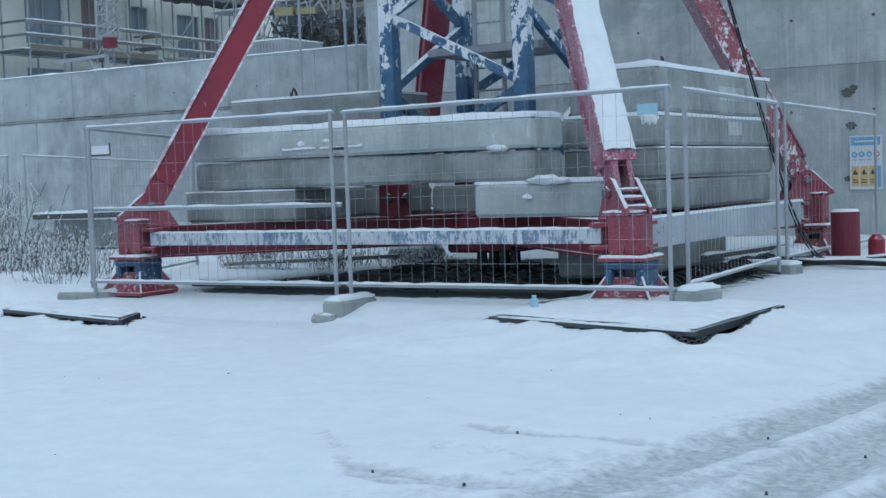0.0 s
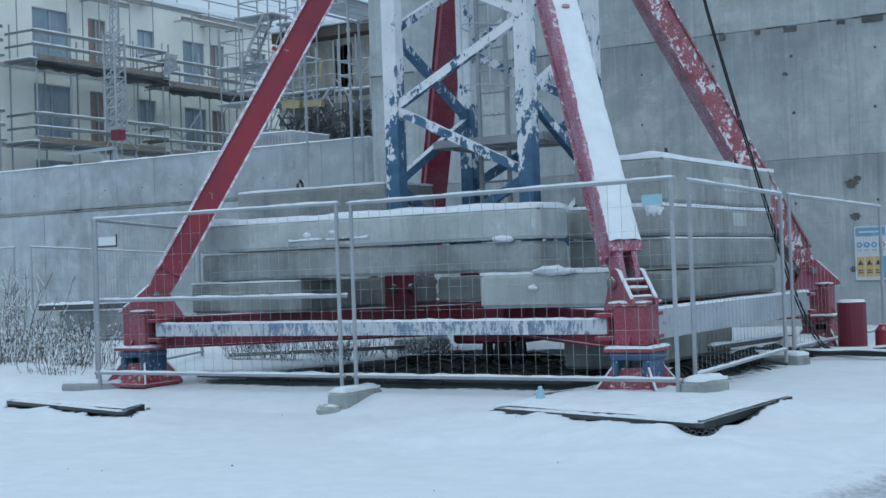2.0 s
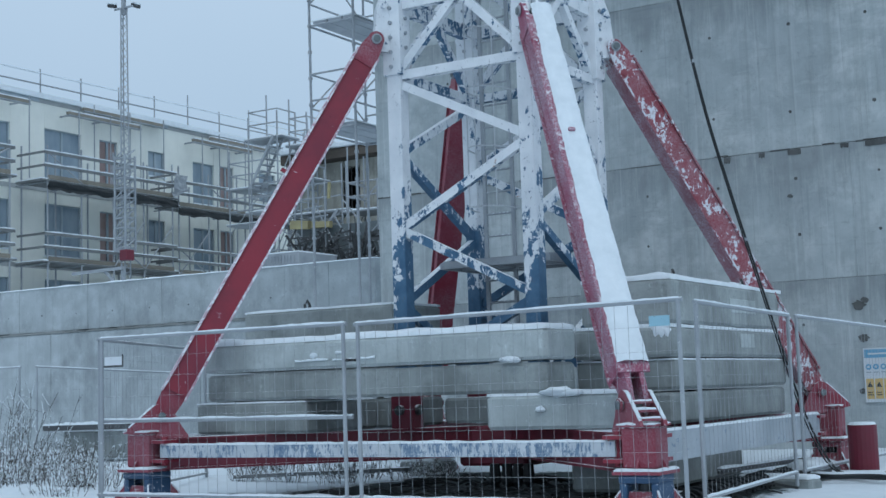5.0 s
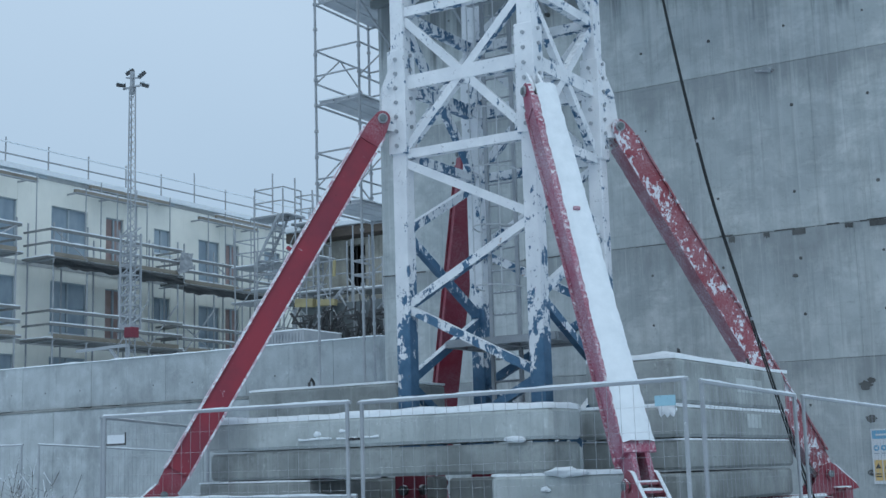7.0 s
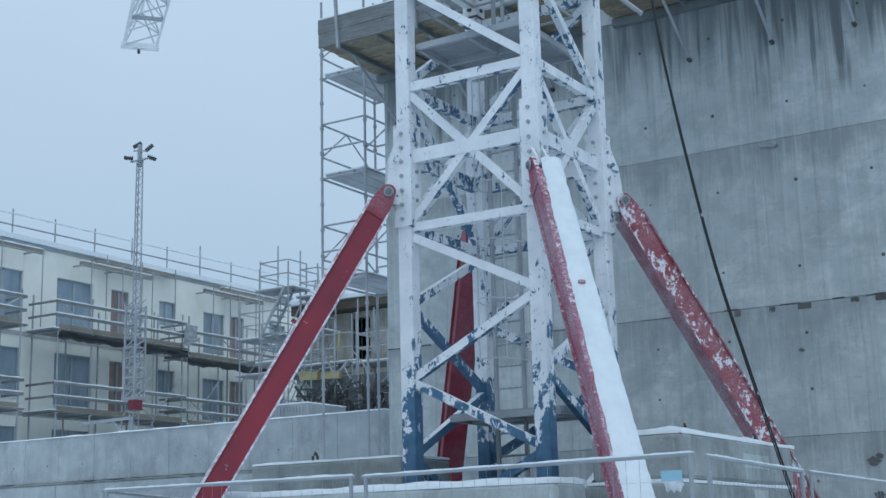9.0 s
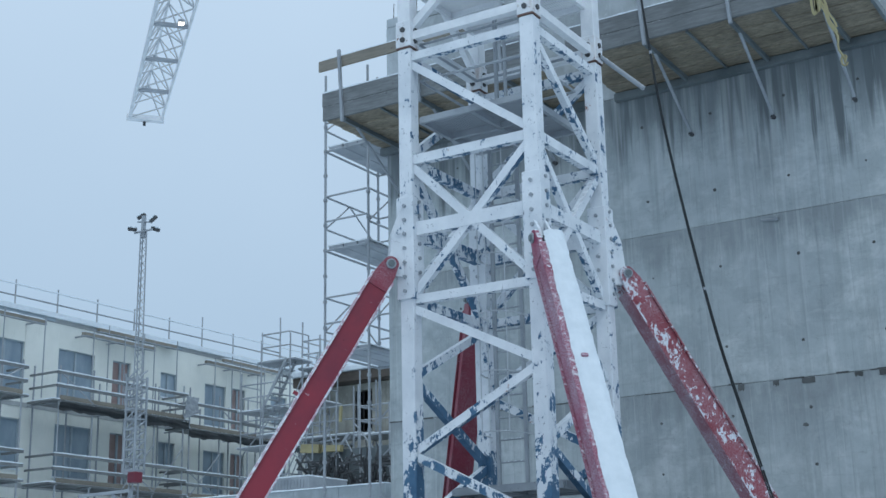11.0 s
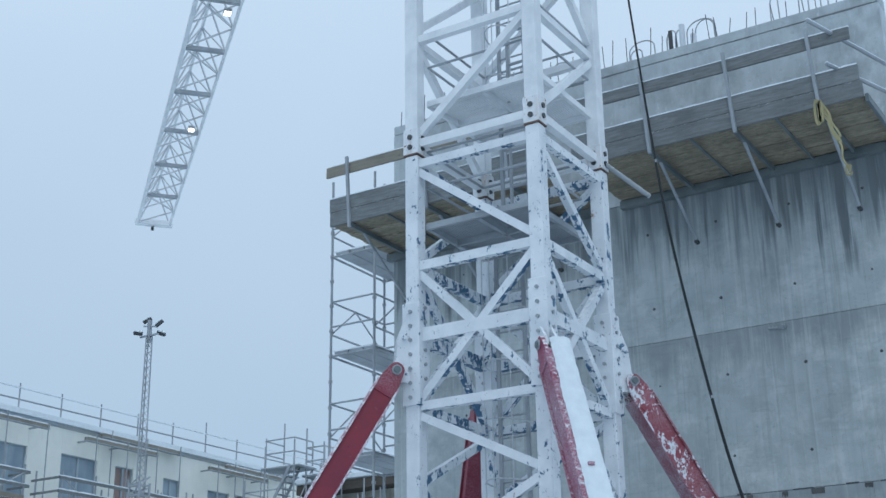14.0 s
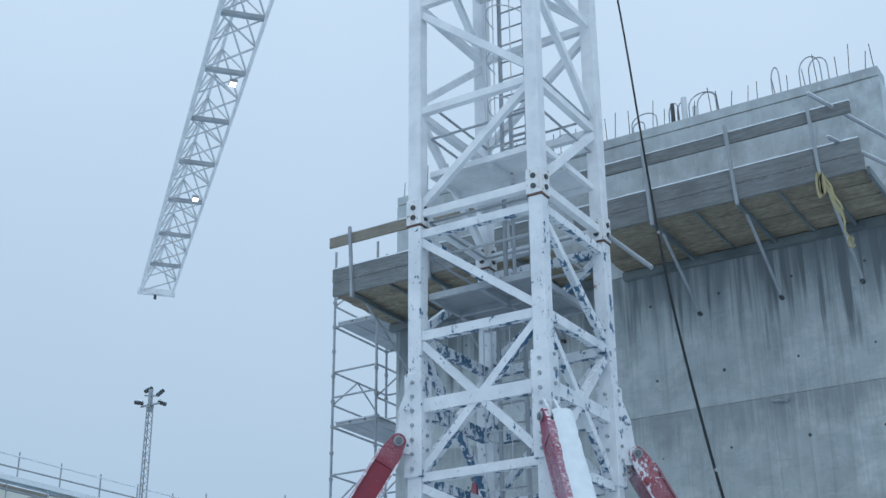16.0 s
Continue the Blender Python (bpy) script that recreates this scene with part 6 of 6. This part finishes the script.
def facade_scaffold(y0, y1, levels, x0=-31.5, x1=-30.4, base_z=3.3, mess=1.0):
    sc = thing("facade_scaffold", ((x0 + x1) / 2, (y0 + y1) / 2, base_z), "tube scaffold with snowy decks and guard rails along the cream facade", "scaffold", "facade scaffolds")
    n = max(1, round((y1 - y0) / 1.7))
    ys = [y0 + (y1 - y0) * i / n for i in range(n + 1)]
    for y in ys:
        for x in (x0, x1):
            part("standard", Shape().tube((x, y, base_z), (x, y, levels[-1] + (1.25 if x == x1 else 1.1) + rnd.uniform(0, 0.6)), 0.035, 6), STEEL, sc)
        for z in levels:
            part("transom", Shape().tube((x0 - 0.3, y, z - 0.1), (x1 + 0.1, y, z - 0.1), 0.03, 6), STEEL, sc)
    for z in levels:
        dk = part("deck", Shape().box((x0, y0 - 0.3, z - 0.07), (x1 + 0.05, y1 + 0.3, z), chamfer=0.015), PLANK_GREY, sc)
        part("snow_cap", Shape().cap(x0, x1 + 0.05, y0 - 0.3, y1 + 0.3, z, 0.08, z, 0.2), SNOW, dk)
        part("toe_board", Shape().box((x1 + 0.02, y0, z), (x1 + 0.06, y1, z + 0.16)), PLANK_TAN, sc)
        for h in (0.5, 1.0):
            r = part("guard_rail", Shape().bar((x1 + 0.05, y0 - 0.2, z + h), (x1 + 0.05, y1 + 0.2, z + h), 0.05, 0.11), PLANK_GREY, sc)
            part("snow_line", Shape().ridge((x1 + 0.05, y0 - 0.2, z + h + 0.055), (x1 + 0.05, y1 + 0.2, z + h + 0.055), 0.07, 0.05, y0 + h, 0.25), SNOW, r)
        for yy in (y0 - 0.2, y1 + 0.2):
            for h in (0.5, 1.0):
                part("end_rail", Shape().bar((x0, yy, z + h), (x1, yy, z + h), 0.05, 0.08), PLANK_GREY, sc)
    for a, b in zip(ys, ys[1:]):
        if rnd.random() < 0.95:
            z = rnd.choice(levels)
            part("brace", Shape().tube((x1 + 0.05, a, z), (x1 + 0.05, b, z + 1.9 if z < levels[-1] else z + 1.0), 0.028, 6), STEEL, sc)
        if rnd.random() < 0.8:
            z = rnd.choice(levels)
            part("brace", Shape().tube((x1 + 0.05, b, z), (x1 + 0.05, a, z + 1.0), 0.026, 6), STEEL, sc)
    return sc


facade_scaffold(10.5, 18.8, (3.6, 6.35, 9.4))
facade_scaffold(20.4, 27.1, (3.6, 6.35, 9.4), -31.6, -30.2)
facade_scaffold(27.7, 35.2, (3.6, 6.3, 9.15))
# sheeting that hangs below the upper decks
for x, y0, y1, z in ((-30.05, 20.3, 27.3, 9.28), (-30.3, 27.6, 35.2, 9.05)):
    sheet = Shape()
    n = 40
    vs = []
    for i in range(n + 1):
        y = y0 + (y1 - y0) * i / n
        drop = 0.28 + 0.16 * noise.noise(Vector((y * 0.9, z, 1))) + 0.1 * noise.noise(Vector((y * 3, z, 5)))
        for j in range(4):
            vs.append((x + 0.08 * noise.noise(Vector((y * 1.7, j * 0.8, z))), y, z - drop * j / 3))
    sheet.add(vs, [(i * 4 + j, i * 4 + j + 1, i * 4 + j + 5, i * 4 + j + 4) for i in range(n) for j in range(3)])
    sheet.add([(p[0] - 0.02, p[1], p[2]) for p in vs], [(i * 4 + j + 4, i * 4 + j + 5, i * 4 + j + 1, i * 4 + j) for i in range(n) for j in range(3)])
    solid("hanging_sheet", sheet, RUBBER, "dark torn sheeting hanging below a scaffold deck", "sheeting", "hanging sheets")
tarp = Shape()
vs = []
for i in range(9):
    for j in range(9):
        q = noise.noise(Vector((i * 0.7, j * 0.5, 3)))
        vs.append((-30.0 + 0.15 * q, 27.0 + i * 0.09 + 0.1 * q, 10.35 - j * 0.12 + 0.04 * i * (j / 8)))
tarp.add(vs, [(i * 9 + j, i * 9 + j + 1, i * 9 + j + 10, i * 9 + j + 9) for i in range(8) for j in range(8)])
tarp.add([(p[0] - 0.02, p[1], p[2]) for p in vs], [(i * 9 + j + 9, i * 9 + j + 10, i * 9 + j + 1, i * 9 + j) for i in range(8) for j in range(8)])
solid("tarpaulin", tarp, STEEL, "grey tarpaulin bunched over a scaffold rail", "tarpaulin")

# darker wing across the end of the yard
wing = thing("building_wing", (-16, 28, 3.3), "unfinished wing with a dark window opening and snowy roof", "building")
WX = -23.7
for lo, hi in (((WX, 27, 3.3), (-21.52, 27.35, 9.9)), ((-20.7, 27, 3.3), (-6, 27.35, 9.9)), ((-21.52, 27, 3.3), (-20.7, 27.35, 8.05)), ((-21.52, 27, 9.66), (-20.7, 27.35, 9.9))):
    part("wall", B(lo, hi), WING_WALL, wing)
# Core coloured near black to paint the unlit room behind the opening.
part("core", Shape().box((WX, 29.6, 3.3), (-6, 36, 10.0)), STEEL_DARK, wing)
part("end_wall", B((WX - 0.3, 27, 3.3), (WX - 0.01, 36, 9.95)), CREAM, wing)
ww = part("window", Shape().bar((-21.5, 27.1, 8.05), (-21.5, 27.1, 9.66), 0.05).bar((-20.72, 27.1, 8.05), (-20.72, 27.1, 9.66), 0.05).bar((-21.22, 27.2, 8.05), (-21.22, 27.2, 9.66), 0.04), STEEL_DARK, wing)
part("sill", Shape().box((-21.6, 26.92, 7.98), (-20.6, 27.1, 8.04)), SNOW, ww)
part("roof", Shape().box((WX - 0.3, 26.2, 10.3), (-5.8, 36.2, 10.5), chamfer=0.03), SNOW, wing)
part("eave_board", Shape().box((WX - 0.2, 26.3, 9.92), (-5.9, 36.1, 10.28)), PLANK_DARK, wing)


def yard_scaffold(x0, x1, y0, y1, levels, top, stairs=False):
    sc = thing("yard_scaffold", ((x0 + x1) / 2, (y0 + y1) / 2, 3.3), "snowy tube scaffold bay before the dark wing", "scaffold", "yard scaffolds")
    for x in (x0, x1):
        for y in (y0, y1):
            part("standard", Shape().tube((x, y, 3.3), (x, y, top + rnd.uniform(-0.4, 0.8)), 0.03, 6), STEEL, sc)
    for z in levels:
        dk = part("deck", Shape().box((x0 - 0.2, y0, z - 0.06), (x1 + 0.2, y1, z), chamfer=0.012), STEEL, sc)
        part("snow_cap", Shape().cap(x0 - 0.2, x1 + 0.2, y0, y1, z, 0.07, x0 + z, 0.18), SNOW, dk)
        for h in (0.5, 1.0):
            part("guard_rail", Shape().tube((x0, y0, z + h), (x1, y0, z + h), 0.028, 6).tube((x1, y0, z + h), (x1, y1, z + h), 0.028, 6).tube((x0, y0, z + h), (x0, y1, z + h), 0.028, 6), STEEL, sc)
        part("brace", Shape().tube((x0, y0, z - 1.8), (x1, y0, z), 0.022, 6), STEEL, sc)
        part("brace", Shape().tube((x1, y0, z - 1.8), (x1, y1, z), 0.022, 6), STEEL, sc)
    if stairs:
        for z in levels[1:]:
            st = part("stair_flight", Shape().bar((x0 + 0.1, y0 - 0.1, z - 1.9), (x1 - 0.1, y0 - 0.1, z), 0.04, 0.1).bar((x0 + 0.1, y0 + 0.5, z - 1.9), (x1 - 0.1, y0 + 0.5, z), 0.04, 0.1), STEEL, sc)
            for i in range(9):
                t = i / 9
                part("tread", Shape().box((x0 + 0.1 + (x1 - x0 - 0.2) * t, y0 - 0.1, z - 1.9 + 1.9 * t), (x0 + 0.32 + (x1 - x0 - 0.2) * t, y0 + 0.5, z - 1.87 + 1.9 * t)), STEEL, st)
    return sc


yard_scaffold(-23.75, -22.4, 24.2, 25.3, (5.4, 7.9, 10.62), 11.7, True)
yard_scaffold(-22.3, -21.5, 24.8, 25.9, (6.6, 9.0, 10.3), 11.5)
yard_scaffold(-21.8, -19.7, 24.4, 25.8, (5.3, 7.65), 9.4, True)
yard_scaffold(-19.5, -17.3, 24.4, 25.8, (5.3, 7.55), 9.3)
yard_scaffold(-26.2, -24.3, 26.0, 27.2, (5.6, 7.8, 9.2), 10.4)
yard_scaffold(-29.4, -27.2, 34.0, 35.2, (5.6, 7.8, 10.0, 11.4), 12.8)
# poles, rails and braces in front of the landings
pole_rnd = random.Random(21)
for k in range(16):
    x = -23.4 + 0.36 * k + pole_rnd.uniform(-0.12, 0.12)
    z = pole_rnd.uniform(6.6, 8.2)
    if k % 3 == 0:
        a, b = (x, 24.0, 5.0), (x, 24.0, z + 1.6)
    else:
        a, b = (x, 24.1, z), (x + pole_rnd.uniform(0.7, 1.7), 24.1, z + pole_rnd.choice((-1.4, -0.9, 0.05, 0.08, 1.1)))
    solid("scaffold_tube", Shape().tube(a, b, 0.026, 6), STEEL, "loose galvanised tube among the scaffold bays", "tube", "scaffold tubes")
fl = solid("site_container", Shape().box((-20.7, 21.0, 3.3), (-19.1, 23.2, 5.85), chamfer=0.03), STEEL, "grey corrugated steel container behind the wall", "container")
for i in range(12):
    part("corrugation", Shape().box((-20.66 + i * 0.132, 20.97, 3.4), (-20.6 + i * 0.132, 21.0, 5.75)), STEEL, fl)
part("snow_cap", Shape().cap(-20.7, -19.1, 21.0, 23.2, 5.84, 0.09, 3, 0.2), SNOW, fl)
for a, b, w, h in (((-21.75, 24.1, 7.22), (-20.95, 24.1, 7.16), 0.2, 0.3), ((-20.8, 24.1, 7.14), (-20.0, 24.1, 7.1), 0.2, 0.22), ((-20.14, 24.2, 8.05), (-20.1, 24.2, 8.62), 0.07, 0.09)):
    solid("yellow_beam", Shape().bar(a, b, w, h), YELLOW, "yellow formwork beam stored on the scaffold deck", "beam", "yellow beams")
heap = Shape()
for i in range(240):
    p = Vector((rnd.uniform(-21.4, -17.4), rnd.uniform(23.3, 24.3), rnd.uniform(4.6, 6.7)))
    if i % 3:
        d = Vector((rnd.uniform(-0.15, 0.15), rnd.uniform(-0.3, 0.3), rnd.uniform(0.2, 0.5)))
    else:
        d = Vector((rnd.uniform(0.2, 0.5), rnd.uniform(-0.2, 0.2), rnd.uniform(-0.08, 0.08)))
    heap.bar(p - d, p + d, rnd.uniform(0.02, 0.06), rnd.uniform(0.03, 0.08))
solid("stacked_formwork", heap, STEEL_DARK, "jumble of dark formwork parts stacked under the landing", "formwork", kind="stuff")
# Added dark sheet that stands for the shaded void under the landing.
back = Shape().box((-21.7, 24.35, 3.3), (-17.2, 24.4, 7.1), chamfer=0.01)
solid("formwork_panel", back, STEEL_WEATHERED, "dark sheet put up as the shade of the recess behind the stacked parts", "formwork")
